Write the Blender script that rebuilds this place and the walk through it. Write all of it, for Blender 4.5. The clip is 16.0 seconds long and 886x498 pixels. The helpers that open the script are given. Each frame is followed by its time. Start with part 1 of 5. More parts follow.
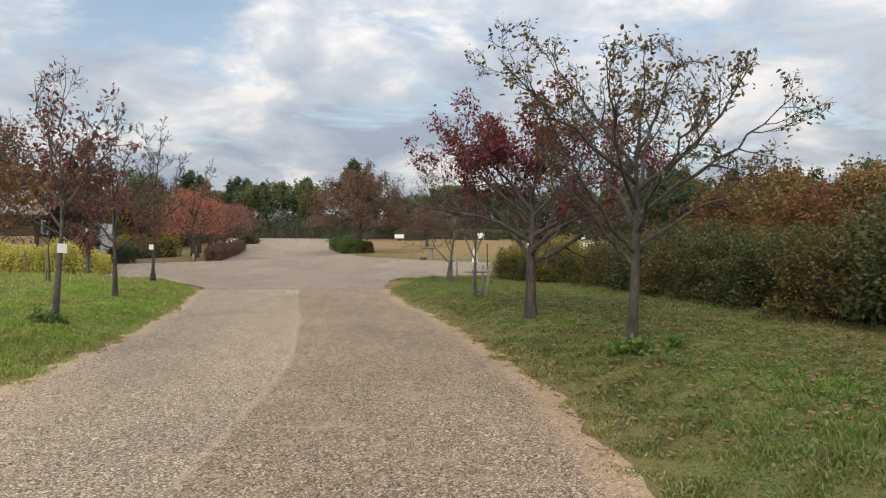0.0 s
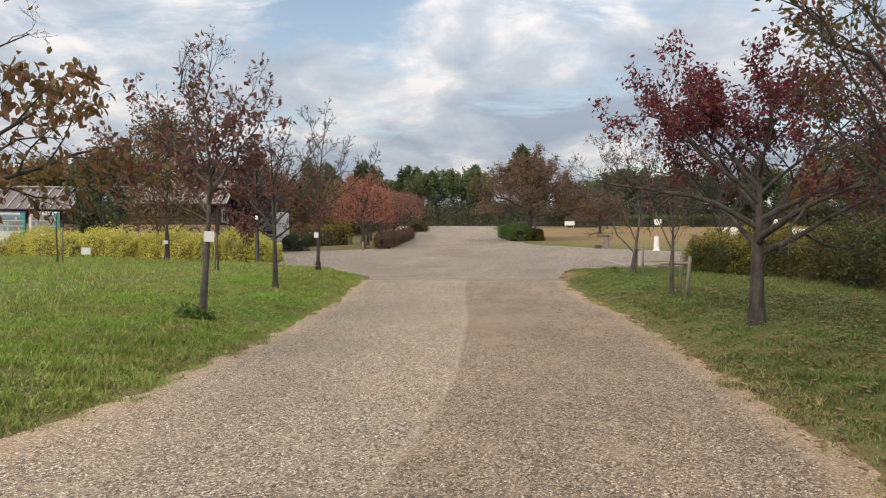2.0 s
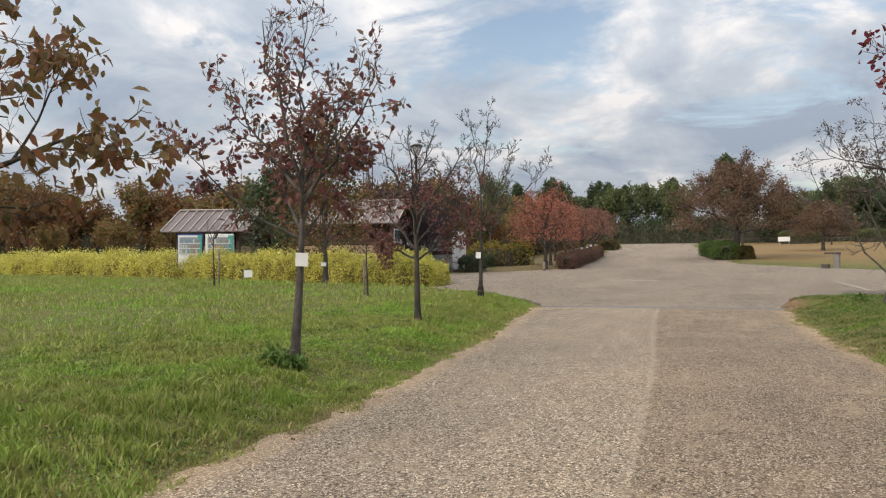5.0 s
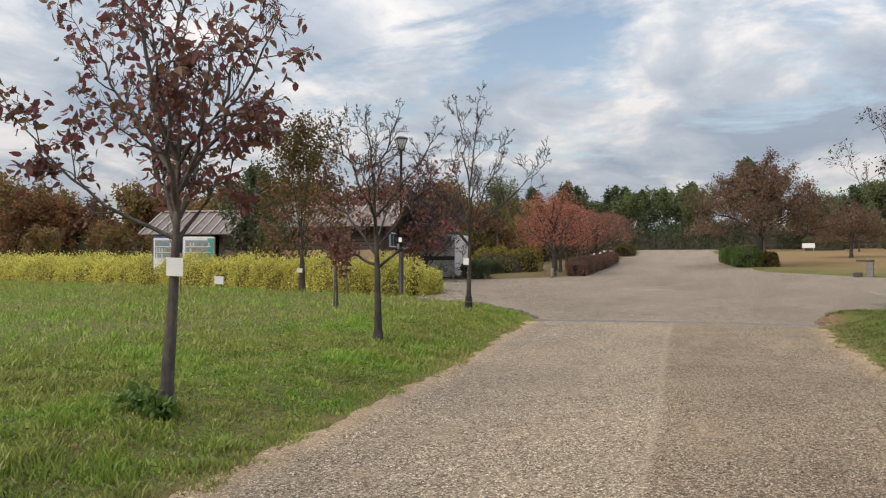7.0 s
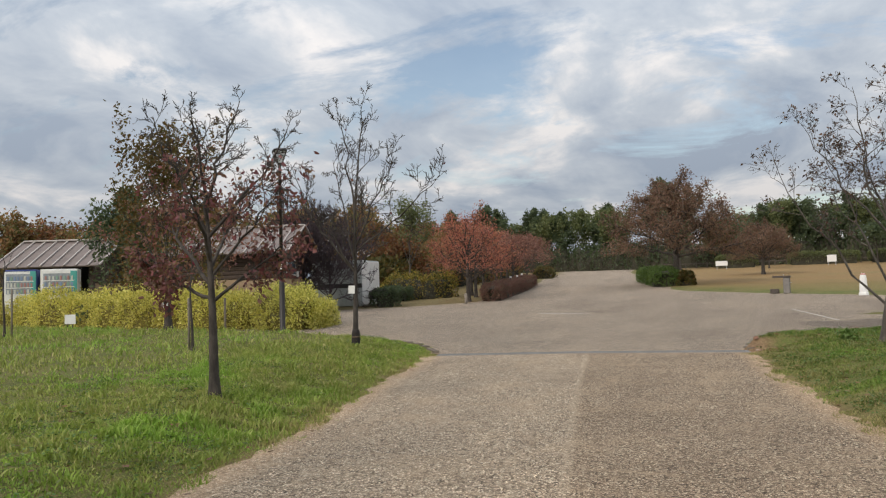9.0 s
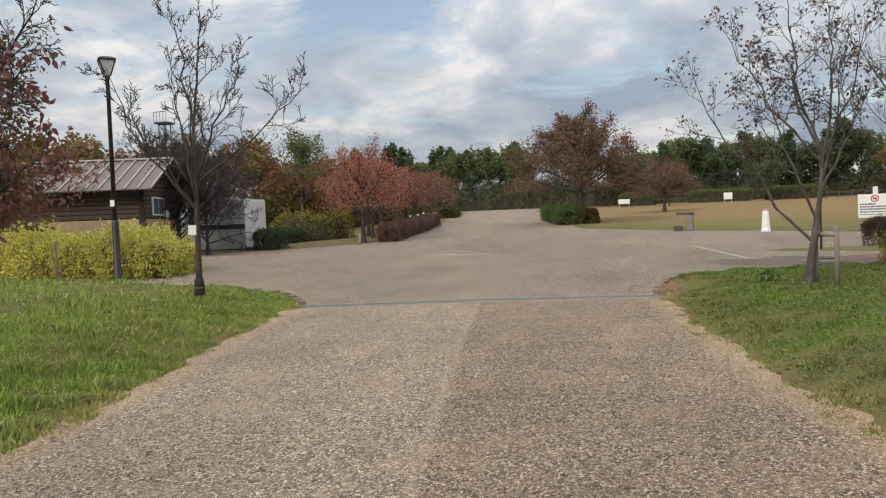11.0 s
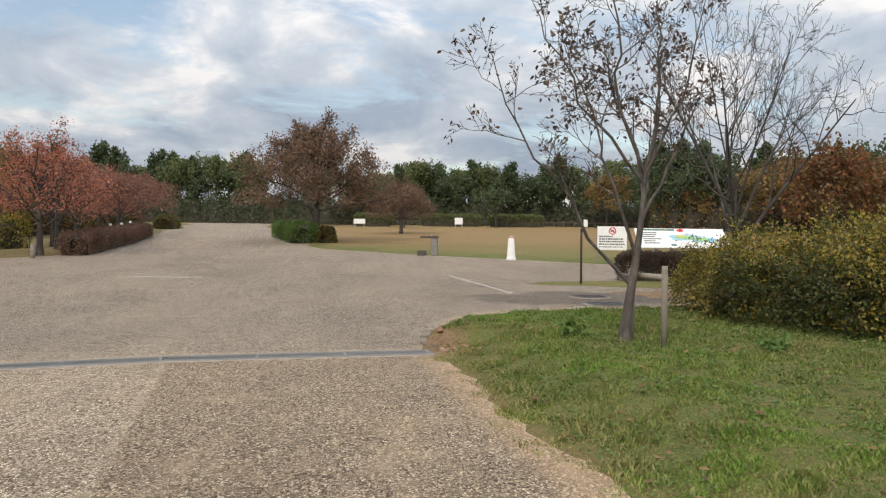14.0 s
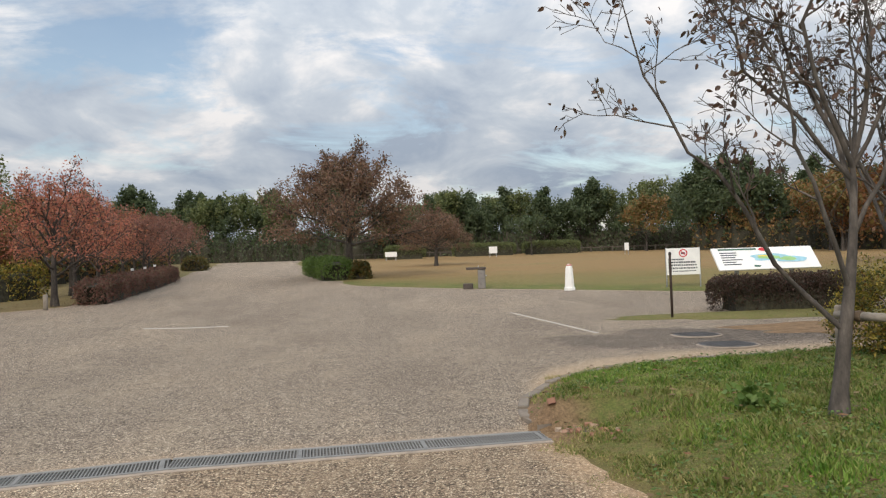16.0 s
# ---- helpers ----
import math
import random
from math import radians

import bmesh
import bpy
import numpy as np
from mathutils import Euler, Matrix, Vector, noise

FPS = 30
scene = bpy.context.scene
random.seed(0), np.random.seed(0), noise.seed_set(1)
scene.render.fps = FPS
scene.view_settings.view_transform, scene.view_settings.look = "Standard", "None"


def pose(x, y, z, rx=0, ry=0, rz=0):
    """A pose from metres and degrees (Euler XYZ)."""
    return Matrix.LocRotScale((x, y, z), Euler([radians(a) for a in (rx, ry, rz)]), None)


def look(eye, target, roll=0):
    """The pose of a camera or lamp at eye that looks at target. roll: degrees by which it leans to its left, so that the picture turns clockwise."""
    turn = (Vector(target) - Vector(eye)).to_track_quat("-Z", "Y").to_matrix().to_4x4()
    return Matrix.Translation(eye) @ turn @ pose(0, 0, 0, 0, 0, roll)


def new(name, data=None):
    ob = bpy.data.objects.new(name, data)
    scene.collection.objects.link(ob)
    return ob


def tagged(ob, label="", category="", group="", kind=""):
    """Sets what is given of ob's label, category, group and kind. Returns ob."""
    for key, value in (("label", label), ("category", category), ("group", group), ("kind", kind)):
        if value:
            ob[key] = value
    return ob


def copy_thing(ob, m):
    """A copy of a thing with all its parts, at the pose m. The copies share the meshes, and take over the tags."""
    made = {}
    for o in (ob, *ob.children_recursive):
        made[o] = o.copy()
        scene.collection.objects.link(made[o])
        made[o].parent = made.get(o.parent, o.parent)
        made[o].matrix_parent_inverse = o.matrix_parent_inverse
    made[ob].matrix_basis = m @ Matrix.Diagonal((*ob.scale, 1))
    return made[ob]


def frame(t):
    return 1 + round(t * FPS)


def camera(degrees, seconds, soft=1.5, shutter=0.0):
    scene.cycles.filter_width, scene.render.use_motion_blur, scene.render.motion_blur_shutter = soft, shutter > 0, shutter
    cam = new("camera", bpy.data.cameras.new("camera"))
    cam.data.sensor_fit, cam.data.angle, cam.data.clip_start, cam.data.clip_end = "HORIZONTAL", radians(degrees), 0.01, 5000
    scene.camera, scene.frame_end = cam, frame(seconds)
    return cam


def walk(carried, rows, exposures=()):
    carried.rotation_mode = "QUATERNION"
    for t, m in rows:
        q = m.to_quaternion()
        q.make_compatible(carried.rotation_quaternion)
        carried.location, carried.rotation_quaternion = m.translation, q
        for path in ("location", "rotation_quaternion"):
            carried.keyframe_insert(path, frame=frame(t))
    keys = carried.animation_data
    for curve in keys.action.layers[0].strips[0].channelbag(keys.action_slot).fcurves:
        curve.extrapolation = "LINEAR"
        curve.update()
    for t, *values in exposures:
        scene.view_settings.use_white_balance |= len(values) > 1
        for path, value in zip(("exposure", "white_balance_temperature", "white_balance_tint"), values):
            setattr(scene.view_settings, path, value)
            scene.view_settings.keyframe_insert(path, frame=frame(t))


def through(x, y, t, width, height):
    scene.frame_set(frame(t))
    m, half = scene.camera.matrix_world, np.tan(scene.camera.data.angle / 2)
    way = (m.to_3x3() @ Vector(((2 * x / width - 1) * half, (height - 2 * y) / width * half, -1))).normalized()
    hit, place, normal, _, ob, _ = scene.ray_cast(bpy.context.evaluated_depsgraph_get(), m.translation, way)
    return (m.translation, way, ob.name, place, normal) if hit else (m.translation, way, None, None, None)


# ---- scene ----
cam = camera(62.2, 16.0, 1.25)
METRES, EYE, TILT, LEAN, TURN = 19.7, 1.5, 0.0, 0.0, 0.0
ROWS = [
    (0.0, 0.0, 0.0, 0.0, -0.0, 0.0, -0.16),
    (0.5, -0.005, 0.0264, -0.0002, 5.09, -0.52, 2.18),
    (1.0, -0.0101, 0.0562, -0.0009, 9.66, -1.3, 2.5),
    (1.5, -0.0152, 0.0851, -0.0005, 11.28, -1.67, 1.16),
    (2.0, -0.0203, 0.1137, 0.0001, 13.02, -1.0, -0.05),
    (2.5, -0.0264, 0.1407, 0.0011, 16.05, 0.28, 0.32),
    (3.0, -0.0304, 0.1675, 0.0007, 18.87, 0.99, 0.72),
    (3.5, -0.0351, 0.196, -0.0002, 21.75, 0.3, 2.22),
    (4.0, -0.0378, 0.2236, 0.0002, 23.64, 0.56, 1.57),
    (6.5, -0.0625, 0.3758, 0.002, 32.21, 0.12, 0.54),
    (7.0, -0.0662, 0.4073, 0.0019, 29.33, 0.96, 0.12),
    (7.5, -0.0714, 0.4415, 0.0021, 26.65, 1.85, 0.17),
    (8.0, -0.0771, 0.4711, 0.0028, 24.9, 2.91, 0.76),
    (10.5, -0.0956, 0.626, 0.0001, 21.01, 0.3, 2.77),
    (11.0, -0.0984, 0.6566, -0.0007, 16.47, -1.98, 2.19),
    (11.5, -0.1006, 0.6888, -0.0003, 9.87, -2.03, 1.76),
    (12.0, -0.1048, 0.7211, 0.0008, 7.19, -1.08, 1.5),
    (12.5, -0.1098, 0.7524, 0.0013, 3.28, -0.47, 0.51),
    (13.0, -0.1164, 0.7861, 0.0012, 0.72, -0.27, -0.05),
    (13.5, -0.1219, 0.8201, 0.0008, -2.74, -1.54, -0.48),
    (14.0, -0.1273, 0.8546, 0.0017, -4.2, -0.94, -0.49),
    (14.5, -0.1341, 0.8881, 0.0026, -3.96, 0.1, -0.73),
    (15.0, -0.1394, 0.9218, 0.0027, -3.75, 0.28, -0.02),
    (15.5, -0.1466, 0.9547, 0.0035, -2.54, 0.83, 1.79),
    (16.0, -0.1536, 0.9869, 0.0048, -2.04, 1.45, 1.94),
]
walk(cam, [(t, pose(0, 0, EYE, TILT, LEAN, TURN) @ pose(METRES * x, METRES * y, METRES * z, 90 + pitch, roll, yaw)) for t, x, y, z, yaw, pitch, roll in ROWS],
     [(0.0, 0.08, 6950, 12), (4.0, 0.06, 6930, 12), (7.0, -0.02, 6900, 12), (10.5, -0.12, 6880, 11), (11.5, 0.06, 6875, 11), (14.5, 0.09, 6860, 11), (16.0, 0.0, 6850, 11)])

# ---- world, sun, exposure ----
SUN_ELEV, SUN_AZ = radians(38), radians(200)
world = bpy.data.worlds.new("world")
scene.world = world
world.use_nodes = True
wt = world.node_tree
wt.nodes.clear()


def wn(kind, **kw):
    n = wt.nodes.new(kind)
    for k, v in kw.items():
        n.inputs[k].default_value = v
    return n


w_out = wn("ShaderNodeOutputWorld")
w_sky = wn("ShaderNodeTexSky")
w_sky.sky_type, w_sky.sun_disc = "NISHITA", False
w_sky.sun_elevation, w_sky.sun_rotation = SUN_ELEV, SUN_AZ
w_sky.air_density, w_sky.dust_density = 1.2, 2.0
w_skybg = wn("ShaderNodeBackground", Strength=0.15)
wt.links.new(w_sky.outputs[0], w_skybg.inputs[0])
# clouds: the direction is laid on a flat layer above the place
w_co = wn("ShaderNodeTexCoord")
w_sep = wn("ShaderNodeSeparateXYZ")
wt.links.new(w_co.outputs["Generated"], w_sep.inputs[0])
w_zmax = wn("ShaderNodeMath")
w_zmax.operation = "MAXIMUM"
w_zmax.inputs[1].default_value = 0.0
wt.links.new(w_sep.outputs["Z"], w_zmax.inputs[0])
w_zadd = wn("ShaderNodeMath")
w_zadd.operation = "ADD"
w_zadd.inputs[1].default_value = 0.26
wt.links.new(w_zmax.outputs[0], w_zadd.inputs[0])
w_comb = wn("ShaderNodeCombineXYZ")
for axis in ("X", "Y"):
    d = wn("ShaderNodeMath")
    d.operation = "DIVIDE"
    wt.links.new(w_sep.outputs[axis], d.inputs[0])
    wt.links.new(w_zadd.outputs[0], d.inputs[1])
    wt.links.new(d.outputs[0], w_comb.inputs[axis])
w_map = wn("ShaderNodeMapping")
w_map.inputs["Scale"].default_value = (1.3, 1.05, 1.0)
w_map.inputs["Location"].default_value = (3.4, 0.3, 0.0)
wt.links.new(w_comb.outputs[0], w_map.inputs["Vector"])
w_n1 = wn("ShaderNodeTexNoise", Scale=2.1, Detail=10.0, Roughness=0.57, Distortion=0.35)
w_n2 = wn("ShaderNodeTexNoise", Scale=1.9, Detail=10.0, Roughness=0.62, Distortion=0.4)
wt.links.new(w_map.outputs[0], w_n1.inputs["Vector"])
w_map2 = wn("ShaderNodeMapping")
w_map2.inputs["Location"].default_value = (7.3, 2.9, 1.7)
w_map2.inputs["Scale"].default_value = (1.0, 1.5, 1.0)
wt.links.new(w_comb.outputs[0], w_map2.inputs["Vector"])
wt.links.new(w_map2.outputs[0], w_n2.inputs["Vector"])


def swell(cx, cy, rx, ry, amount):
    """A soft hump on the cloud layer, for a thin or a heavy part of the cover."""
    v = wt.nodes.new("ShaderNodeVectorMath")
    v.operation = "SUBTRACT"
    v.inputs[1].default_value = (cx, cy, 0)
    wt.links.new(w_comb.outputs[0], v.inputs[0])
    k = wt.nodes.new("ShaderNodeVectorMath")
    k.operation = "MULTIPLY"
    k.inputs[1].default_value = (1 / rx, 1 / ry, 0)
    wt.links.new(v.outputs[0], k.inputs[0])
    ln = wt.nodes.new("ShaderNodeVectorMath")
    ln.operation = "LENGTH"
    wt.links.new(k.outputs[0], ln.inputs[0])
    r = wn("ShaderNodeMapRange")
    r.interpolation_type = "SMOOTHSTEP"
    r.inputs["From Min"].default_value, r.inputs["From Max"].default_value = 0, 1
    r.inputs["To Min"].default_value, r.inputs["To Max"].default_value = amount, 0
    wt.links.new(ln.outputs["Value"], r.inputs["Value"])
    return r.outputs[0]


def w_plus(a, b):
    n = wn("ShaderNodeMath")
    wt.links.new(a, n.inputs[0])
    wt.links.new(b, n.inputs[1])
    return n.outputs[0]


# cloud tone: grey-blue undersides to bright tops
w_tone = wn("ShaderNodeValToRGB")
cr = w_tone.color_ramp
cr.elements[0].position, cr.elements[0].color = 0.33, (0.38, 0.465, 0.59, 1)
cr.elements[1].position, cr.elements[1].color = 0.62, (0.87, 0.88, 0.91, 1)
e = cr.elements.new(0.5)
e.color = (0.56, 0.635, 0.73, 1)
wt.links.new(w_plus(w_n1.outputs["Fac"], swell(-.05, 2.4, 1.5, .6, -.10)), w_tone.inputs[0])
w_cloudbg = wn("ShaderNodeBackground", Strength=0.92)
wt.links.new(w_tone.outputs[0], w_cloudbg.inputs[0])
# an overcast sky is brightest overhead
w_high = wn("ShaderNodeMath")
w_high.operation = "MULTIPLY_ADD"
w_high.inputs[1].default_value, w_high.inputs[2].default_value = 1.3, 0.71
wt.links.new(w_zmax.outputs[0], w_high.inputs[0])
wt.links.new(w_high.outputs[0], w_cloudbg.inputs["Strength"])
# cover: nearly closed, with some blue gaps
w_cover = wn("ShaderNodeValToRGB")
cr = w_cover.color_ramp
cr.elements[0].position, cr.elements[0].color = 0.33, (0.1, 0.1, 0.1, 1)
cr.elements[1].position, cr.elements[1].color = 0.46, (1, 1, 1, 1)
w_gaps = w_plus(swell(-.68, 1.66, .36, .24, -.10), swell(-.1, 1.72, .3, .12, -.07))
wt.links.new(w_plus(w_n2.outputs["Fac"], w_gaps), w_cover.inputs[0])
w_mix = wn("ShaderNodeMixShader")
wt.links.new(w_cover.outputs[0], w_mix.inputs[0])
wt.links.new(w_skybg.outputs[0], w_mix.inputs[1])
wt.links.new(w_cloudbg.outputs[0], w_mix.inputs[2])
wt.links.new(w_mix.outputs[0], w_out.inputs[0])

sun = new("sun", bpy.data.lights.new("sun", "SUN"))
sun.data.energy, sun.data.angle, sun.data.color = 2.2, radians(22), (1.0, 0.93, 0.84)
sun.matrix_world = look((0, 0, 50), (math.sin(SUN_AZ) * -50 / math.tan(SUN_ELEV), math.cos(SUN_AZ) * -50 / math.tan(SUN_ELEV), 0))

# ---- the lie of the land ----
EL_Y = [-400, 0, 12, 19, 23, 25.7, 28.5, 43, 60, 80, 120, 200, 600]
EL_Z = [0, 0, 0, .04, .1, .13, .22, .72, 1.25, 1.95, 3.3, 4.6, 6.0]
XL_Y = [-60, 0, 5, 8, 10, 12, 15.6, 18, 21.8, 24, 25.2]
XL_X = [-4.1, -4.3, -4.55, -4.75, -5.0, -5.3, -6.0, -6.55, -7.45, -8.0, -8.45]
XR_Y = [-60, 0, 5, 7.5, 9.4, 11.5, 16.5, 18, 20, 22.4, 24.6, 25.8]
XR_X = [1.4, 1.3, 1.22, 1.16, .93, .62, -.2, -.55, -1.05, -1.5, -1.8, -2.0]
LOW_X = [-400, -20, -15, -12, -10.2, -9, -8.45, -7.9, -5, -2.05, -2.0, -1.9, -1.45, -.66, .62, 2.4, 6, 12, 60, 400]
LOW_Y = [24.5, 25.4, 25.6, 25.7, 26.1, 26.0, 25.2, 24.5, 25.3, 25.7, 26.5, 27.2, 28.2, 28.85, 29.25, 29.5, 29.8, 30.3, 33, 60]
HIGH_X = [-400, -60, -25, -20, -17, -15, -14.3, -6.9, -5.5, -3.5, -1.2, 1.8, 4.4, 12, 60, 400]
HIGH_Y = [30, 33, 36.5, 39, 40.6, 42.6, 43.6, 54, 50.2, 48, 45.7, 43.4, 41.3, 37, 40, 70]
FAR_Y = [43.4, 50, 70, 95, 118]
FAR_L = [-14.35, -15.1, -18.6, -23.6, -29]
FAR_R = [-6.4, -6.5, -10.2, -15.3, -18]


def smooth(t):
    t = np.clip(t, 0, 1)
    return t * t * (3 - 2 * t)


def base_z(x, y):
    side = np.interp(-np.asarray(x, float), [8, 12, 18, 30], [0, .26, .40, .48])
    return np.interp(y, EL_Y, EL_Z) + side * smooth((40 - np.asarray(y, float)) / 10) * smooth((np.asarray(y, float) - 4) / 14)


def paved(x, y):
    """How deep inside the paving a place lies, in metres; negative outside."""
    drive = np.where(y < np.interp(x, LOW_X, LOW_Y) + .5, np.minimum(x - np.interp(y, XL_Y, XL_X), np.interp(y, XR_Y, XR_X) - x), -9)
    drive = np.where(y > 26, -9, drive)
    plaza = np.minimum(y - np.interp(x, LOW_X, LOW_Y), np.interp(x, HIGH_X, HIGH_Y) - y)
    far = np.where((y > 43) & (y < 118), np.minimum(x - np.interp(y, FAR_Y, FAR_L), np.interp(y, FAR_Y, FAR_R) - x), -9)
    return np.maximum(np.maximum(drive, plaza), far)


def ground_z(x, y):
    x, y = np.asarray(x, float), np.asarray(y, float)
    out = -paved(x, y)
    lump = np.where(y < 30, .24, .05) * smooth(out / 1.5)
    dip = -.045 * smooth((-out - .02) / .35)
    rough = .015 * np.sin(x * 2.1 + np.sin(y * 1.3)) * np.sin(y * 1.9 + np.sin(x * .7)) * smooth(out / .8)
    return base_z(x, y) + lump + dip + rough


def gz(x, y):
    return float(ground_z(x, y))


def pz(x, y):
    return float(base_z(x, y)) + .006


# ---- mesh helpers ----
def link(name, verts, faces, mat, parent=None, label="", flat=True):
    me = bpy.data.meshes.new(name)
    me.from_pydata([tuple(v) for v in verts], [], [tuple(f) for f in faces])
    me.materials.append(mat)
    if not flat:
        me.polygons.foreach_set("use_smooth", [True] * len(me.polygons))
    ob = new(name, me)
    if parent is not None:
        ob.parent = parent
    return tagged(ob, label)


def link_np(name, verts, tris, mat, parent=None, label="", flat=True):
    """A mesh from arrays of vertices (n, 3) and equal-sided faces (m, k)."""
    verts, tris = np.ascontiguousarray(verts, dtype=np.float32), np.ascontiguousarray(tris, dtype=np.int32)
    me = bpy.data.meshes.new(name)
    m, k = tris.shape
    me.vertices.add(len(verts))
    me.vertices.foreach_set("co", verts.ravel())
    me.loops.add(m * k)
    me.loops.foreach_set("vertex_index", tris.ravel())
    me.polygons.add(m)
    me.polygons.foreach_set("loop_start", np.arange(0, m * k, k, dtype=np.int32))
    if not flat:
        me.polygons.foreach_set("use_smooth", np.ones(m, dtype=bool))
    me.update(calc_edges=True)
    me.materials.append(mat)
    ob = new(name, me)
    if parent is not None:
        ob.parent = parent
    return tagged(ob, label)


def part(name, bm, mat, parent, label=""):
    me = bpy.data.meshes.new(name)
    bm.to_mesh(me)
    bm.free()
    me.materials.append(mat)
    ob = new(name, me)
    ob.parent = parent
    return tagged(ob, label)


def thing(name, m, label, category, group="", kind=""):
    ob = new(name)
    ob.empty_display_size = .2
    ob.matrix_basis = m
    return tagged(ob, label, category, group, kind)


def block(bm, x0, x1, y0, y1, z0, z1, bevel=0.0, m=None):
    """A bevelled block added to bm."""
    made = bmesh.ops.create_cube(bm, size=1)["verts"]
    for v in made:
        v.co = Vector(((x0 + x1) / 2 + v.co.x * (x1 - x0), (y0 + y1) / 2 + v.co.y * (y1 - y0), (z0 + z1) / 2 + v.co.z * (z1 - z0)))
        if m is not None:
            v.co = m @ v.co
    if bevel:
        edges = {e for v in made for e in v.link_edges}
        bmesh.ops.bevel(bm, geom=list(edges), offset=bevel, segments=1, affect="EDGES")
    return bm


def blk(x0, x1, y0, y1, z0, z1, bevel=0.0, m=None):
    return block(bmesh.new(), x0, x1, y0, y1, z0, z1, bevel, m)


def lathe(rings, n=16):
    """A turned shape from (radius, z) rings, closed at both ends."""
    bm = bmesh.new()
    loops = [[bm.verts.new((r * math.cos(2 * math.pi * i / n), r * math.sin(2 * math.pi * i / n), z)) for i in range(n)] for r, z in rings]
    for a, b in zip(loops, loops[1:]):
        for i in range(n):
            f = bm.faces.new((a[i], a[(i + 1) % n], b[(i + 1) % n], b[i]))
            f.smooth = n > 8
    bm.faces.new(loops[0][::-1]), bm.faces.new(loops[-1])
    return bm


def tube_into(V, F, pts, radii, n):
    """A tapered tube along pts, appended to the lists V and F."""
    start, k = len(V), len(pts)
    P = np.array(pts)
    d = np.empty_like(P)
    d[1:-1], d[0], d[-1] = P[2:] - P[:-2], P[1] - P[0], P[-1] - P[-2]
    d /= np.sqrt((d * d).sum(1))[:, None] + 1e-9
    ref = np.where(np.abs(d[:, 2:]) > .8, (.31, .77, .55), (0, 0, 1.0))
    a = np.stack([d[:, 1] * ref[:, 2] - d[:, 2] * ref[:, 1], d[:, 2] * ref[:, 0] - d[:, 0] * ref[:, 2], d[:, 0] * ref[:, 1] - d[:, 1] * ref[:, 0]], 1)
    a /= np.sqrt((a * a).sum(1))[:, None] + 1e-9
    b = np.stack([d[:, 1] * a[:, 2] - d[:, 2] * a[:, 1], d[:, 2] * a[:, 0] - d[:, 0] * a[:, 2], d[:, 0] * a[:, 1] - d[:, 1] * a[:, 0]], 1)
    t = 2 * math.pi * np.arange(n) / n
    ring = P[:, None] + np.array(radii)[:, None, None] * (a[:, None] * np.cos(t)[None, :, None] + b[:, None] * np.sin(t)[None, :, None])
    V.extend(ring.reshape(-1, 3))
    for i in range(k - 1):
        o = start + i * n
        for j in range(n):
            j2 = (j + 1) % n
            F.append((o + j, o + j2, o + n + j2, o + n + j))


def leaf_arrays(rng, centres, size, droop=0.3, aspect=0.5, out=None, fine=False):
    """Folded leaves at centres, turned at random: two triangles each, or six when fine. out: directions that they lean to."""
    n = len(centres)
    d = rng.normal(size=(n, 3))
    if out is not None:
        d = d * .8 + out
    d[:, 2] -= droop
    d /= np.linalg.norm(d, axis=1, keepdims=True)
    s = np.cross(d, rng.normal(size=(n, 3)))
    s /= np.linalg.norm(s, axis=1, keepdims=True) + 1e-9
    up = np.cross(s, d)
    L = size * rng.uniform(.6, 1.25, (n, 1))
    c = np.asarray(centres)
    if fine:
        curl = -up * L * rng.uniform(0, .35, (n, 1))
        w = s * L * aspect * .5
        f = up * L * .09
        m1, m2, tip = c + d * L * .3 + curl * .15, c + d * L * .68 + curl * .55, c + d * L + curl * 1.2
        V = np.stack([c, m1 + w + f, m2 + w * .8 + f, tip, m2 - w * .8 + f, m1 - w + f, m1, m2], axis=1).reshape(-1, 3)
        i = np.arange(n)[:, None] * 8
        return V, np.concatenate([i + [t] for t in ([0, 1, 6], [1, 2, 7], [1, 7, 6], [2, 3, 7], [3, 4, 7], [4, 5, 6], [4, 6, 7], [5, 0, 6])], axis=0)
    mid, fold = c + d * L * .45, up * L * .1
    V = np.stack([c, mid + s * L * aspect * .5 + fold, c + d * L, mid - s * L * aspect * .5 + fold], axis=1).reshape(-1, 3)
    i = np.arange(n)[:, None] * 4
    return V, np.concatenate([i + [[0, 1, 2]], i + [[0, 2, 3]]], axis=0)


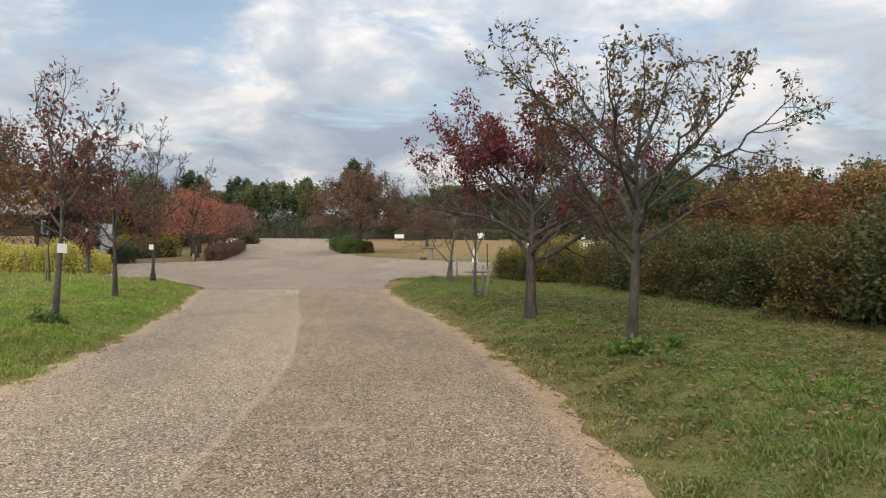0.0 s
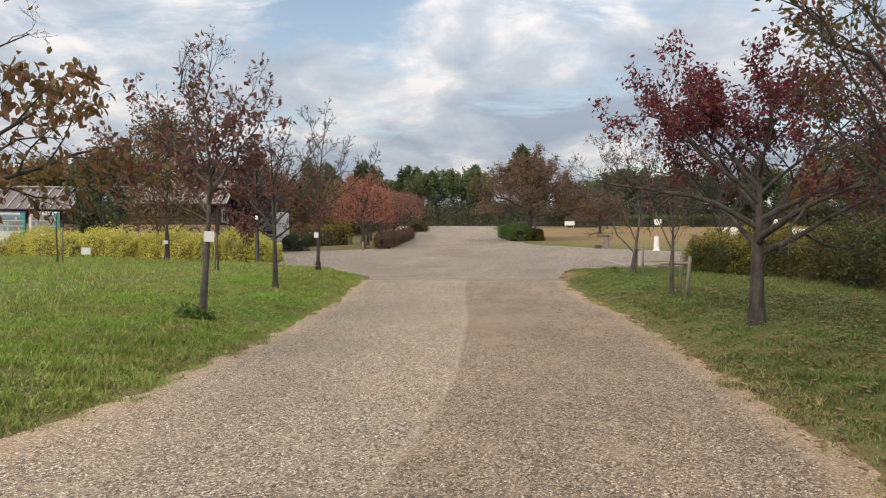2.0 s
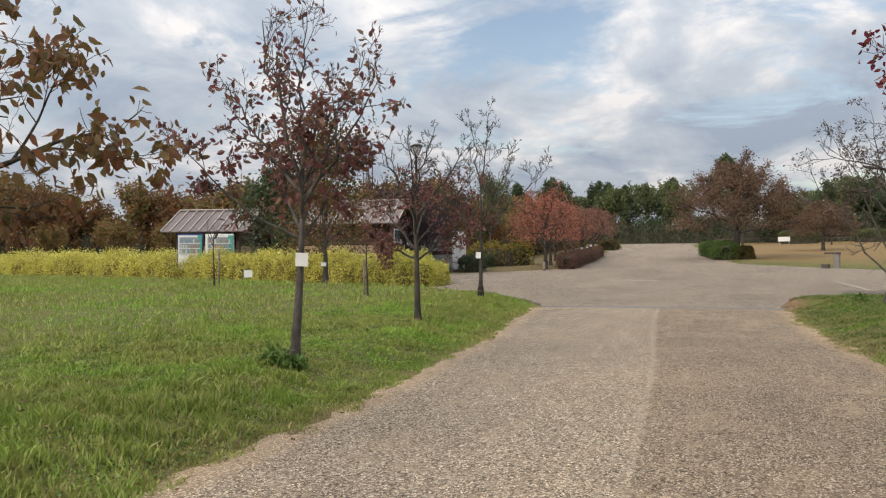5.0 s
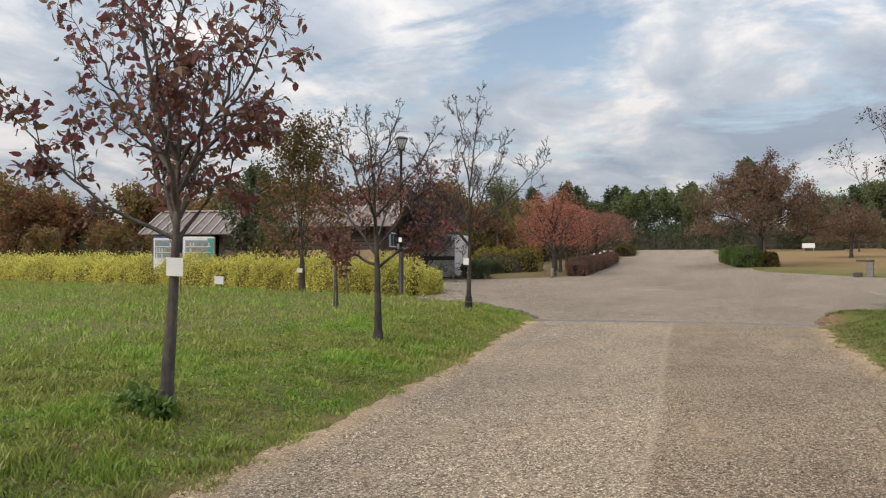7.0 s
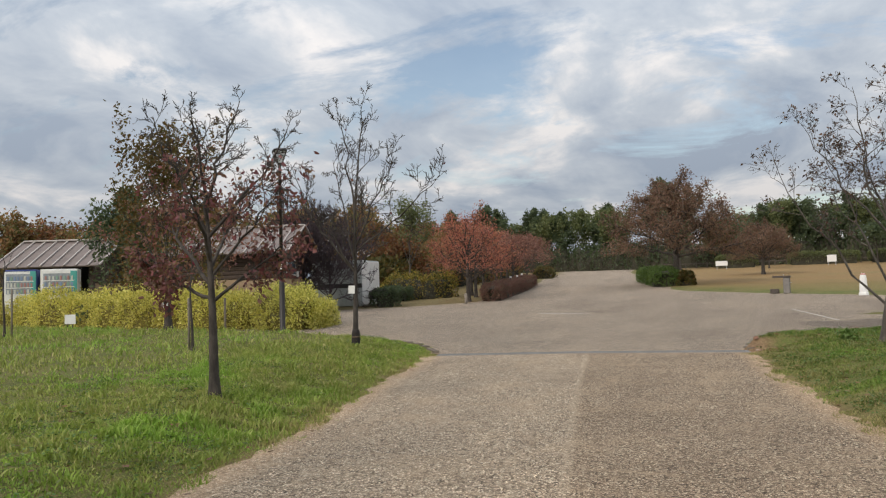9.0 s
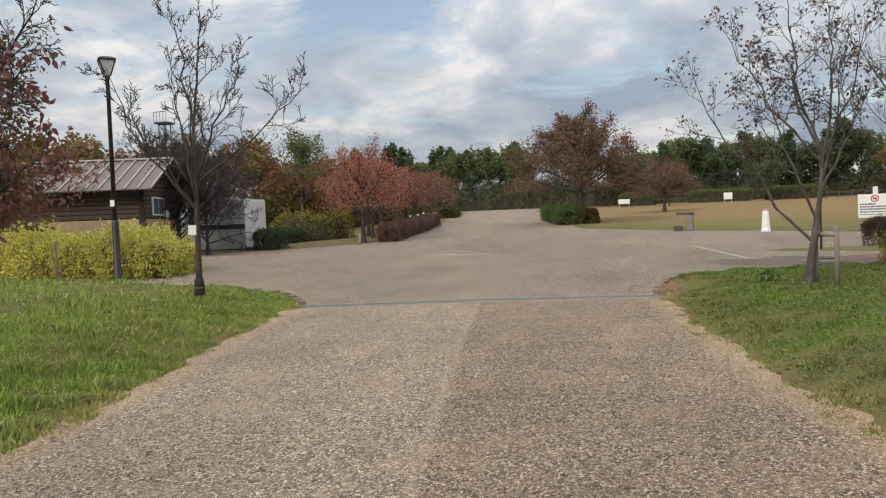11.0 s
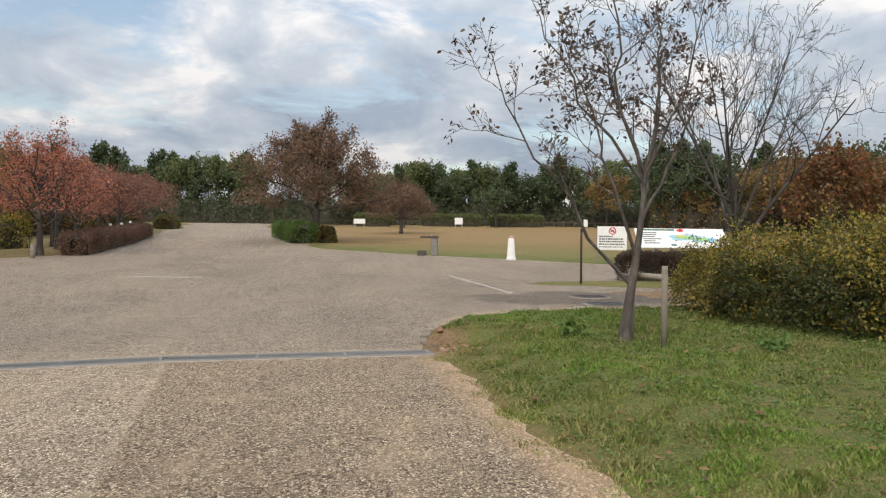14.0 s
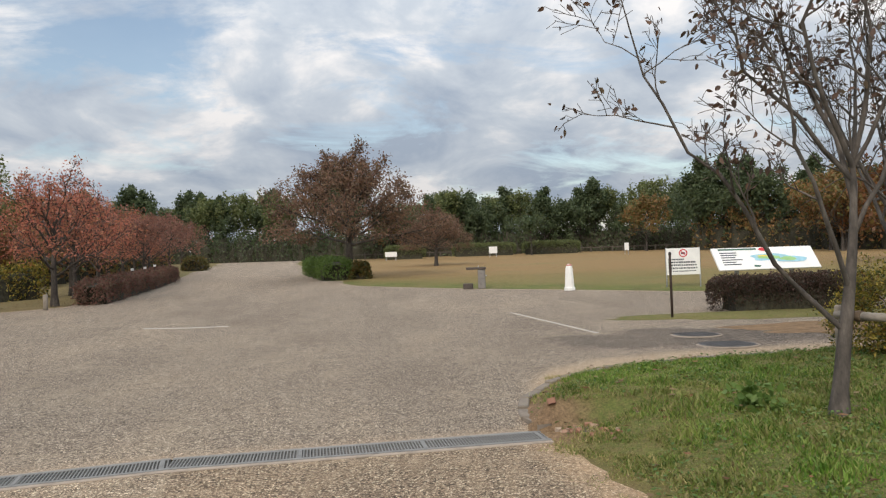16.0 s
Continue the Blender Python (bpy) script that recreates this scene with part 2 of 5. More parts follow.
# ---- materials ----
class Mat:
    """A node material with a Principled surface; colours are mixed by noise at several sizes."""

    def __init__(self, name, rough=.8, metal=0.0, spec=.5):
        self.m = bpy.data.materials.new(name)
        self.m.use_nodes = True
        self.t = self.m.node_tree
        self.p = self.t.nodes["Principled BSDF"]
        self.p.inputs["Roughness"].default_value = rough
        self.p.inputs["Metallic"].default_value = metal
        self.p.inputs["Specular IOR Level"].default_value = spec
        self.co = self.t.nodes.new("ShaderNodeTexCoord")

    def node(self, kind, **kw):
        n = self.t.nodes.new(kind)
        for k, v in kw.items():
            n.inputs[k].default_value = v
        return n

    def noise(self, scale, detail=4, rough=.55, stretch=(1, 1, 1), obj=True):
        n = self.node("ShaderNodeTexNoise", Scale=scale, Detail=detail, Roughness=rough)
        mp = self.node("ShaderNodeMapping", Scale=stretch)
        self.t.links.new(self.co.outputs["Object"], mp.inputs[0])
        self.t.links.new(mp.outputs[0], n.inputs["Vector"])
        return n.outputs["Fac"]

    def cells(self, scale, feature="F1", out="Color"):
        n = self.t.nodes.new("ShaderNodeTexVoronoi")
        n.feature = feature
        n.inputs["Scale"].default_value = scale
        self.t.links.new(self.co.outputs["Object"], n.inputs["Vector"])
        return n.outputs[out]

    def ramp(self, fac, stops):
        r = self.t.nodes.new("ShaderNodeValToRGB")
        r.color_ramp.elements[0].position, r.color_ramp.elements[0].color = stops[0][0], (*stops[0][1], 1)
        r.color_ramp.elements[1].position, r.color_ramp.elements[1].color = stops[-1][0], (*stops[-1][1], 1)
        for pos, c in stops[1:-1]:
            r.color_ramp.elements.new(pos).color = (*c, 1)
        self.t.links.new(fac, r.inputs[0])
        return r.outputs[0]

    def mix(self, fac, a, b, kind="MIX"):
        n = self.t.nodes.new("ShaderNodeMix")
        n.data_type, n.blend_type = "RGBA", kind
        for sock, v in ((n.inputs[0], fac), (n.inputs[6], a), (n.inputs[7], b)):
            if isinstance(v, (int, float)):
                sock.default_value = v
            elif isinstance(v, tuple):
                sock.default_value = (*v, 1)
            else:
                self.t.links.new(v, sock)
        return n.outputs[2]

    def attr(self, name):
        n = self.t.nodes.new("ShaderNodeAttribute")
        n.attribute_name = name
        return n.outputs["Fac"]

    def island(self):
        return self.t.nodes.new("ShaderNodeNewGeometry").outputs["Random Per Island"]

    def own(self):
        return self.t.nodes.new("ShaderNodeObjectInfo").outputs["Random"]

    def colour(self, c):
        if isinstance(c, tuple):
            self.p.inputs["Base Color"].default_value = (*c, 1)
        else:
            self.t.links.new(c, self.p.inputs["Base Color"])
        return self

    def bump(self, fac, strength=.3, dist=.01):
        b = self.node("ShaderNodeBump", Strength=strength, Distance=dist)
        self.t.links.new(fac, b.inputs["Height"])
        self.t.links.new(b.outputs[0], self.p.inputs["Normal"])
        return self


def plain(name, c, var=.25, scale=6, rough=.7, metal=0.0, bump=.15, dist=.004):
    """A painted, cast or rubbed surface with faint stains and grain."""
    m = Mat(name, rough, metal)
    dark = tuple(v * (1 - var) for v in c)
    light = tuple(min(1, v * (1 + var * .6)) for v in c)
    a = m.ramp(m.noise(scale, 6, .65), [(.3, dark), (.5, c), (.75, light)])
    g = m.mix(m.noise(scale * 18, 3), tuple(v * .8 for v in c), a)
    m.colour(m.mix(.75, g, a)).bump(m.noise(scale * 12, 4), bump, dist)
    return m.m


def leafy(name, stops, rough=.55, through=.38):
    """Leaves: one tone each, some light passing through."""
    m = Mat(name, rough, 0, .35)
    k = len(stops) - 1
    c = m.ramp(m.island(), [(i / k, s) for i, s in enumerate(stops)])
    c = m.mix(m.ramp(m.noise(.8, 3), [(.35, (.0, .0, .0)), (.65, (.5, .5, .5))]), c, m.mix(1.0, c, (.62, .6, .6), "MULTIPLY"))
    m.colour(c)
    tr = m.node("ShaderNodeBsdfTranslucent")
    m.t.links.new(c, tr.inputs[0])
    mx = m.node("ShaderNodeMixShader", Fac=through)
    m.t.links.new(m.p.outputs[0], mx.inputs[1])
    m.t.links.new(tr.outputs[0], mx.inputs[2])
    m.t.links.new(mx.outputs[0], m.t.nodes["Material Output"].inputs[0])
    return m.m


def bark(name, c, scale=9):
    m = Mat(name, .9)
    a = m.ramp(m.noise(scale, 6, .7, (1, 1, .35)), [(.3, tuple(v * .35 for v in c)), (.5, c), (.7, tuple(v * 2.0 for v in c))])
    m.colour(m.mix(m.ramp(m.noise(3, 5), [(.55, (0, 0, 0)), (.7, (.5, .5, .5))]), a, (.115, .115, .10)))
    m.bump(m.noise(scale * 3, 5, .6, (1, 1, .25)), .8, .01)
    return m.m


def aggregate(name, dark, mid, pale, dust, wear=.5, lane=None, joint=None, stone_size=70):
    """Worn asphalt with exposed gravel, pale tracks and sand along the edges (attribute edge), two lanes (lane) and a filled joint (seam)."""
    m = Mat(name, .93, 0, .2)
    stops = [(.18, dark), (.36, tuple(v * .62 for v in mid)), (.52, mid), (.68, tuple(v * 1.3 for v in mid)), (.84, pale)]
    stone = m.ramp(m.cells(stone_size), stops)
    fine = m.ramp(m.cells(stone_size * 2.3), stops)
    stone = m.mix(m.ramp(m.noise(9, 3), [(.45, (0, 0, 0)), (.65, (.55, .55, .55))]), stone, fine)
    gapc = m.ramp(m.cells(stone_size, "DISTANCE_TO_EDGE", "Distance"), [(0, (.22, .2, .18)), (.08, (.6, .58, .56)), (.2, (1.12, 1.12, 1.1))])
    c = m.mix(.85, stone, gapc, "MULTIPLY")
    big = m.ramp(m.noise(.5, 5, .6, (1, .5, 1)), [(.36, (.78, .77, .77)), (.5, (1, 1, 1)), (.66, (1.22, 1.19, 1.14))])
    c = m.mix(wear, c, m.mix(1.0, c, big, "MULTIPLY"))
    if lane:
        c = m.mix(m.attr("lane"), c, m.mix(1.0, c, lane, "MULTIPLY"))
    grain = m.ramp(m.noise(170, 3, .7), [(.32, tuple(v * .55 for v in dust)), (.5, dust), (.68, tuple(min(1, v * 1.35) for v in dust))])
    patch = m.ramp(m.noise(1.5, 7, .72, (1, .6, 1)), [(.52, (0, 0, 0)), (.74, (.5, .5, .5))])
    c = m.mix(patch, c, grain)
    ripple = m.ramp(m.noise(1.6, 6, .7, (.4, 3.2, 1)), [(.55, (0, 0, 0)), (.70, (.42, .42, .42))])
    c = m.mix(ripple, c, grain)
    c = m.mix(m.attr("damp"), c, m.mix(1.0, c, (.56, .57, .60), "MULTIPLY"))
    streak = m.ramp(m.noise(2.2, 5, .75, (1, .12, 1)), [(.58, (0, 0, 0)), (.75, (.4, .4, .4))])
    c = m.mix(streak, c, grain)

    def ragged(key, scale, lo, hi, top):
        ad = m.node("ShaderNodeMath")
        ad.operation = "MULTIPLY_ADD"
        ad.inputs[1].default_value = .9
        m.t.links.new(m.noise(scale, 8, .72), ad.inputs[0])
        fine = m.node("ShaderNodeMath")
        fine.operation = "MULTIPLY_ADD"
        fine.inputs[1].default_value = 1.5
        m.t.links.new(m.noise(38, 5, .75), fine.inputs[0])
        m.t.links.new(m.attr(key), fine.inputs[2])
        m.t.links.new(fine.outputs[0], ad.inputs[2])
        low = m.node("ShaderNodeMath")
        low.operation = "MULTIPLY"
        low.inputs[1].default_value = .4
        m.t.links.new(ad.outputs[0], low.inputs[0])
        return m.ramp(low.outputs[0], [(lo * .4, (0, 0, 0)), (hi * .4, (top, top, top))])

    if joint:
        c = m.mix(ragged("seam", 5, 1.6, 2.4, .45), c, m.mix(.75, grain, joint))
    c = m.mix(ragged("edge", 2.4, 1.55, 2.4, .6), c, m.mix(m.ramp(m.noise(14, 6, .75), [(.5, (0, 0, 0)), (.68, (.7, .7, .7))]), m.mix(1.0, grain, (1.32, 1.2, 1.08), "MULTIPLY"), stone))
    m.colour(c)
    m.bump(m.mix(.4, gapc, m.noise(40, 4)), 1.0, .012)
    return m.m


DRIVE = aggregate("gravelly_asphalt", (.13, .105, .082), (.495, .385, .285), (.95, .84, .65), (.52, .385, .255), .6, (.82, .79, .76), (.74, .61, .45), 64)
PLAZA = aggregate("plaza_asphalt", (.125, .105, .09), (.405, .33, .262), (.78, .66, .52), (.46, .37, .27), .6, None, None, 70)
CONCRETE = plain("concrete", (.33, .27, .215), .35, 5, .9, 0, .5, .006)
DRAINEDGE = plain("dirty_concrete", (.21, .175, .14), .4, 6, .9, 0, .5, .006)
GALV = plain("galvanised_steel", (.42, .44, .46), .25, 8, .42, .8)
GRATE = plain("dull_grating", (.20, .198, .19), .35, 9, .7, .1)
DARKSTEEL = plain("dark_painted_steel", (.03, .026, .025), .3, 6, .5)
WHITE = plain("white_paint", (.80, .80, .78), .12, 4, .45)
BARK = bark("cherry_bark", (.052, .043, .036))
BARK_PALE = bark("grey_bark", (.08, .068, .058))
TWIG = bark("twig_bark", (.052, .036, .042))
TIMBER = plain("stake_timber", (.27, .235, .195), .4, 7, .9, 0, .6, .006)

# ground: green lawn, dry brown field, litter, by soft zones
gm = Mat("turf", .95, 0, .2)
g_green = gm.ramp(gm.noise(1.1, 6, .65), [(.3, (.07, .11, .026)), (.5, (.11, .155, .038)), (.7, (.18, .195, .062))])
g_fine = gm.ramp(gm.noise(42, 5, .7), [(.3, (.35, .35, .35)), (.7, (1.4, 1.35, 1.25))])
g_dry = gm.ramp(gm.noise(.35, 6, .65, (.35, 1, 1)), [(.3, (.23, .165, .075)), (.5, (.29, .19, .092)), (.7, (.22, .19, .085))])
g_soil = gm.ramp(gm.noise(5, 6, .7), [(.3, (.16, .10, .06)), (.7, (.36, .24, .15))])
g_straw = gm.ramp(gm.noise(11, 6, .7), [(.42, (0, 0, 0)), (.62, (.75, .75, .75))])
g_green = gm.mix(g_straw, g_green, gm.ramp(gm.noise(70, 3), [(.35, (.12, .10, .045)), (.65, (.27, .22, .10))]))
gc = gm.mix(gm.attr("dry"), g_green, g_dry)
gc = gm.mix(gm.attr("soil"), gc, g_soil)
gm.colour(gm.mix(.8, gc, g_fine, "MULTIPLY")).bump(gm.noise(60, 5, .7), .8, .03)
TURF = gm.m

def turf_blades(name, stops):
    m = Mat(name, .6, 0, .3)
    k = len(stops) - 1
    c = m.ramp(m.island(), [(i / k, v) for i, v in enumerate(stops)])
    c = m.mix(m.ramp(m.noise(3.4, 5, .65), [(.4, (0, 0, 0)), (.62, (.85, .85, .85))]), c, m.mix(1.0, c, (.66, .73, .62), "MULTIPLY"))
    c = m.mix(m.ramp(m.noise(1.1, 6, .7), [(.5, (0, 0, 0)), (.7, (.75, .75, .75))]), c, m.mix(.55, c, (.36, .30, .13)))
    c = m.mix(m.ramp(m.noise(.45, 4, .6), [(.48, (0, 0, 0)), (.62, (.7, .7, .7))]), c, m.mix(1.0, c, (.80, 1.24, .66), "MULTIPLY"))
    m.colour(c)
    tr = m.node("ShaderNodeBsdfTranslucent")
    m.t.links.new(c, tr.inputs[0])
    mx = m.node("ShaderNodeMixShader", Fac=.25)
    m.t.links.new(m.p.outputs[0], mx.inputs[1])
    m.t.links.new(tr.outputs[0], mx.inputs[2])
    m.t.links.new(mx.outputs[0], m.t.nodes["Material Output"].inputs[0])
    return m.m


L_VERGE = turf_blades("verge_blades", [(.065, .115, .022), (.10, .16, .03), (.155, .195, .048), (.20, .185, .075), (.085, .14, .027), (.29, .24, .11), (.19, .14, .07)])
L_CORNER = turf_blades("corner_blades", [(.12, .19, .034), (.17, .25, .045), (.25, .29, .075), (.33, .28, .12), (.14, .22, .038), (.40, .33, .15)])
L_STRAW = turf_blades("straw_blades", [(.36, .30, .13), (.48, .39, .19), (.30, .29, .10), (.42, .33, .17), (.22, .24, .07)])
L_GRASS = turf_blades("grass_blades", [(.21, .27, .05), (.29, .355, .07), (.38, .42, .11), (.24, .305, .058), (.56, .48, .22)])
L_CLOVER = leafy("clover_leaf", [(.055, .115, .028), (.085, .165, .036), (.125, .20, .05), (.155, .19, .06)], .6, .2)
L_RUSTPURPLE = leafy("rust_purple_leaf", [(.21, .085, .065), (.27, .095, .095), (.19, .10, .07), (.20, .07, .085), (.27, .16, .075), (.14, .09, .08)], .5)
L_DULL = leafy("dull_rose_leaf", [(.276, .127, .098), (.345, .161, .115), (.230, .115, .086), (.253, .155, .103)], .55)
L_OCHRE = leafy("ochre_leaf", [(.19, .095, .04), (.24, .15, .055), (.15, .12, .04), (.27, .11, .06), (.13, .10, .04)], .55)
L_DRY = leafy("dry_leaf", [(.10, .065, .05), (.15, .085, .055), (.085, .06, .055), (.12, .085, .045)], .6, .15)
L_WEED = leafy("broad_weed", [(.10, .18, .04), (.15, .235, .055)], .5)
L_YELLOW = leafy("golden_hedge_leaf", [(.34, .34, .07), (.60, .56, .12), (.80, .74, .19), (.92, .85, .27), (.70, .64, .15), (.38, .42, .09)], .5, .35)
L_HEDGE = leafy("autumn_shrub_leaf", [(.024, .040, .012), (.042, .062, .018), (.075, .10, .028), (.118, .125, .038), (.145, .09, .03)], .5)
L_SHRUBY = leafy("yellowing_shrub_leaf", [(.05, .06, .02), (.10, .095, .026), (.17, .12, .032), (.07, .078, .022), (.18, .095, .032)], .5)
L_SHRUBY2 = leafy("golden_shrub_leaf", [(.045, .065, .018), (.09, .11, .028), (.34, .28, .05), (.44, .33, .06), (.18, .17, .04), (.30, .16, .04)], .5)
L_DARKRED = leafy("dark_red_hedge_leaf", [(.19, .085, .07), (.27, .13, .10), (.19, .14, .09), (.15, .10, .075)], .6)
L_DARKCLIP = leafy("dark_clipped_leaf", [(.085, .05, .04), (.12, .07, .055), (.07, .06, .035), (.06, .045, .035)], .6)
L_MAROON = leafy("maroon_leaf", [(.129, .021, .037), (.204, .037, .054), (.267, .064, .058), (.107, .033, .048), (.224, .096, .043)], .5)
L_RUST = leafy("rust_leaf", [(.20, .075, .032), (.28, .12, .045), (.175, .085, .045), (.14, .092, .04), (.235, .165, .055)], .55)
L_BROWN = leafy("brown_green_leaf", [(.115, .071, .025), (.161, .115, .035), (.104, .098, .029), (.230, .104, .040)], .55)
L_SCARLET = leafy("scarlet_leaf", [(.488, .159, .104), (.561, .232, .146), (.403, .116, .085), (.488, .268, .134)], .55)
L_KAKI = leafy("brick_brown_leaf", [(.225, .125, .085), (.275, .155, .105), (.18, .115, .078), (.165, .115, .072), (.26, .175, .10)], .55)
L_GREEN = leafy("dark_green_leaf", [(.060, .090, .046), (.090, .126, .060), (.125, .158, .072), (.075, .108, .054)], .5)
L_LIGHTGREEN = leafy("fresh_green_leaf", [(.105, .135, .05), (.155, .185, .07), (.215, .235, .095)], .5)
L_BOX = leafy("box_leaf", [(.06, .11, .026), (.10, .17, .036), (.14, .21, .05), (.08, .14, .03)], .5)
L_WOODS = leafy("mixed_wood_leaf", [(.121, .143, .046), (.204, .167, .060), (.287, .155, .068), (.359, .191, .074), (.155, .179, .060)], .55)
L_LITTER = leafy("fallen_leaf", [(.15, .085, .04), (.20, .125, .06), (.11, .065, .035), (.22, .105, .045), (.26, .19, .10)], .7, .1)

# ---- ground, driveway, plaza ----
def axis(fine0, fine1, step, reach, grow=1.18):
    a = list(np.arange(fine0, fine1 + .001, step))
    s = step
    while a[-1] < reach:
        s *= grow
        a.append(a[-1] + s)
    s = step
    while a[0] > -reach:
        s *= grow
        a.insert(0, a[0] - s)
    return np.array(a)


def sheet(name, xs, ys, zf, mat, attrs):
    X, Y = np.meshgrid(xs, ys)
    Z = zf(X, Y)
    n, k = len(xs), len(ys)
    i = (np.arange(k - 1)[:, None] * n + np.arange(n - 1)[None]).ravel()
    ob = link_np(name, np.stack([X, Y, Z], -1).reshape(-1, 3), np.stack([i, i + 1, i + n + 1, i + n], 1), mat, flat=False)
    for key, fn in attrs.items():
        a = ob.data.attributes.new(key, "FLOAT", "POINT")
        a.data.foreach_set("value", np.asarray(fn(X, Y), np.float32).ravel())
    return ob


def dry(x, y):
    field = smooth((y - np.interp(x, HIGH_X, HIGH_Y) - .5) / 4) * smooth((x - np.interp(y, FAR_Y, FAR_R)) / 2)
    rim = .35 * smooth((.5 + paved(x, y)) / .5)
    return np.where(y > 36, np.clip(field * (.55 + .45 * smooth((y - 50) / 10)), 0, 1), rim + .12)


KERB = [(-1.95, 25.85), (-2.08, 26.4), (-1.95, 27.1), (-1.45, 28.1), (-.66, 28.78), (.62, 29.18), (2.4, 29.42), (4.4, 29.6)]


def kerb_earth(x, y):
    """Trodden earth just behind the curved kerb."""
    x, y = np.asarray(x, float), np.asarray(y, float)
    d = np.full(x.shape, 99.0)
    for (ax, ay), (bx, by) in zip(KERB, KERB[1:]):
        t = np.clip(((x - ax) * (bx - ax) + (y - ay) * (by - ay)) / ((bx - ax) ** 2 + (by - ay) ** 2), 0, 1)
        d = np.minimum(d, np.hypot(x - ax - t * (bx - ax), y - ay - t * (by - ay)))
    d = d + .08 * np.sin(x * 5 + y * 3) + .05 * np.sin(y * 11 - x * 4)
    return .95 * (1 - smooth((d - .22) / .3)) * smooth((4.5 - x) / 2.5)


def soil(x, y):
    woods = np.where((y > 36) & (x < np.interp(y, FAR_Y, FAR_L)), .55, 0)
    bare = .9 * np.exp(-(((x - 5.2) / 3.6) ** 2 + ((y - 31.6) / 1.5) ** 2) * 1.2)
    rim = .38 * smooth((.2 + paved(x, y)) / .25)
    bare = np.maximum(bare, kerb_earth(x, y))
    return np.maximum(np.maximum(woods, bare), np.where(y < 32, rim, rim * .6))


ground = sheet("ground", axis(-14, 9, .22, 900), axis(-3, 34, .22, 900), ground_z, TURF, {"dry": dry, "soil": soil})
tagged(ground, "grass lawns and a dry brown field round the paving", "ground", kind="structure")


def strip(name, us, vs, place, mat, edge):
    """A paved strip: place(u, v) gives x, y; it lies on the lie of the land, with a skirt down at its rim."""
    U, Vv = np.meshgrid(us, vs)
    X, Y = place(U, Vv)
    n, k = len(us), len(vs)
    i = (np.arange(k - 1)[:, None] * n + np.arange(n - 1)[None]).ravel()
    ob = link_np(name, np.stack([X, Y, base_z(X, Y) + .006], -1).reshape(-1, 3), np.stack([i, i + 1, i + n + 1, i + n], 1), mat, flat=False)
    a = ob.data.attributes.new("edge", "FLOAT", "POINT")
    a.data.foreach_set("value", np.asarray(edge(X, Y), np.float32).ravel())
    return ob


SEAM_Y = [-60, 0, 5, 7.8, 9.9, 15.6, 18.5, 20.8, 25.6]
SEAM_X = [-1.6, -1.62, -1.7, -1.85, -2.05, -3.05, -3.68, -4.15, -5.05]


def drive_edge(x, y):
    d = np.minimum(x - np.interp(y, XL_Y, XL_X), np.interp(y, XR_Y, XR_X) - x)
    return 1 - smooth(d / .6)


def wob(y, k):
    return .06 * np.sin(y * 2.3 + k) + .05 * np.sin(y * 5.1 + 2 * k) + .03 * np.sin(y * 11.7 + 3 * k)


def drain_y(x):
    return np.interp(x, [-8.4, -5, -1.9], [24.36, 25.27, 25.68])


def drive_place(u, v):
    """u: 0 at the left rim, .5 on the joint, 1 at the right rim."""
    x0, xs, x1 = np.interp(v, XL_Y, XL_X) - .05 + wob(v, 1), np.interp(v, SEAM_Y, SEAM_X), np.interp(v, XR_Y, XR_X) + .05 + wob(v, 3)
    x = np.where(u < .5, x0 + (xs - x0) * u * 2, xs + (x1 - xs) * (u * 2 - 1))
    return x, np.minimum(v, drain_y(x) - .2)


vs = np.concatenate([np.arange(-60, -2, 2.0), np.arange(-2, 25.81, .2)])
us = np.array([0, .04, .1, .18, .26, .34, .40, .44, .46, .475, .485, .495, .505, .515, .525, .54, .56, .6, .66, .74, .82, .9, .96, 1.0])
drive = strip("road_driveway", us, vs, drive_place, DRIVE, drive_edge)
tagged(drive, "worn asphalt driveway with exposed gravel and a pale joint", "road", kind="structure")
dco = np.empty(len(drive.data.vertices) * 3, np.float32)
drive.data.vertices.foreach_get("co", dco)
dco = dco.reshape(-1, 3)
dse = dco[:, 0] - np.interp(dco[:, 1], SEAM_Y, SEAM_X)
drive.data.attributes.new("seam", "FLOAT", "POINT").data.foreach_set("value", np.exp(-(np.abs(dse) / .05) ** 2).astype(np.float32))
drive.data.attributes.new("lane", "FLOAT", "POINT").data.foreach_set("value", np.clip(.5 + dse * 12, 0, 1).astype(np.float32))


def plaza_place(u, v):
    lo = np.interp(u, LOW_X, LOW_Y)
    lo = np.where((u > -8.3) & (u < -1.95), drain_y(u) + .17, lo)
    hi = np.interp(u, HIGH_X, HIGH_Y)
    return u, lo + (hi - lo) * v


def plaza_edge(x, y):
    low = y - np.interp(x, LOW_X, LOW_Y)
    rim = 1 - smooth(np.minimum(low, np.interp(x, HIGH_X, HIGH_Y) - y) / .7)
    sandy = 1.5 * (1 - smooth((low - .25) / .75)) * smooth((x + 2.4) / 1.2) * smooth((7 - x) / 2)
    return np.maximum(np.maximum(rim, sandy), .12)


def damp(x, y):
    """Newer, darker asphalt round the manholes."""
    d = np.hypot((x - 1.5) / 2.3, (y - 31.4) / 1.35) + .12 * np.sin(x * 3.1 + y) + .08 * np.sin(y * 6.3 + x * 2)
    return 1 - smooth((d - .75) / .3)


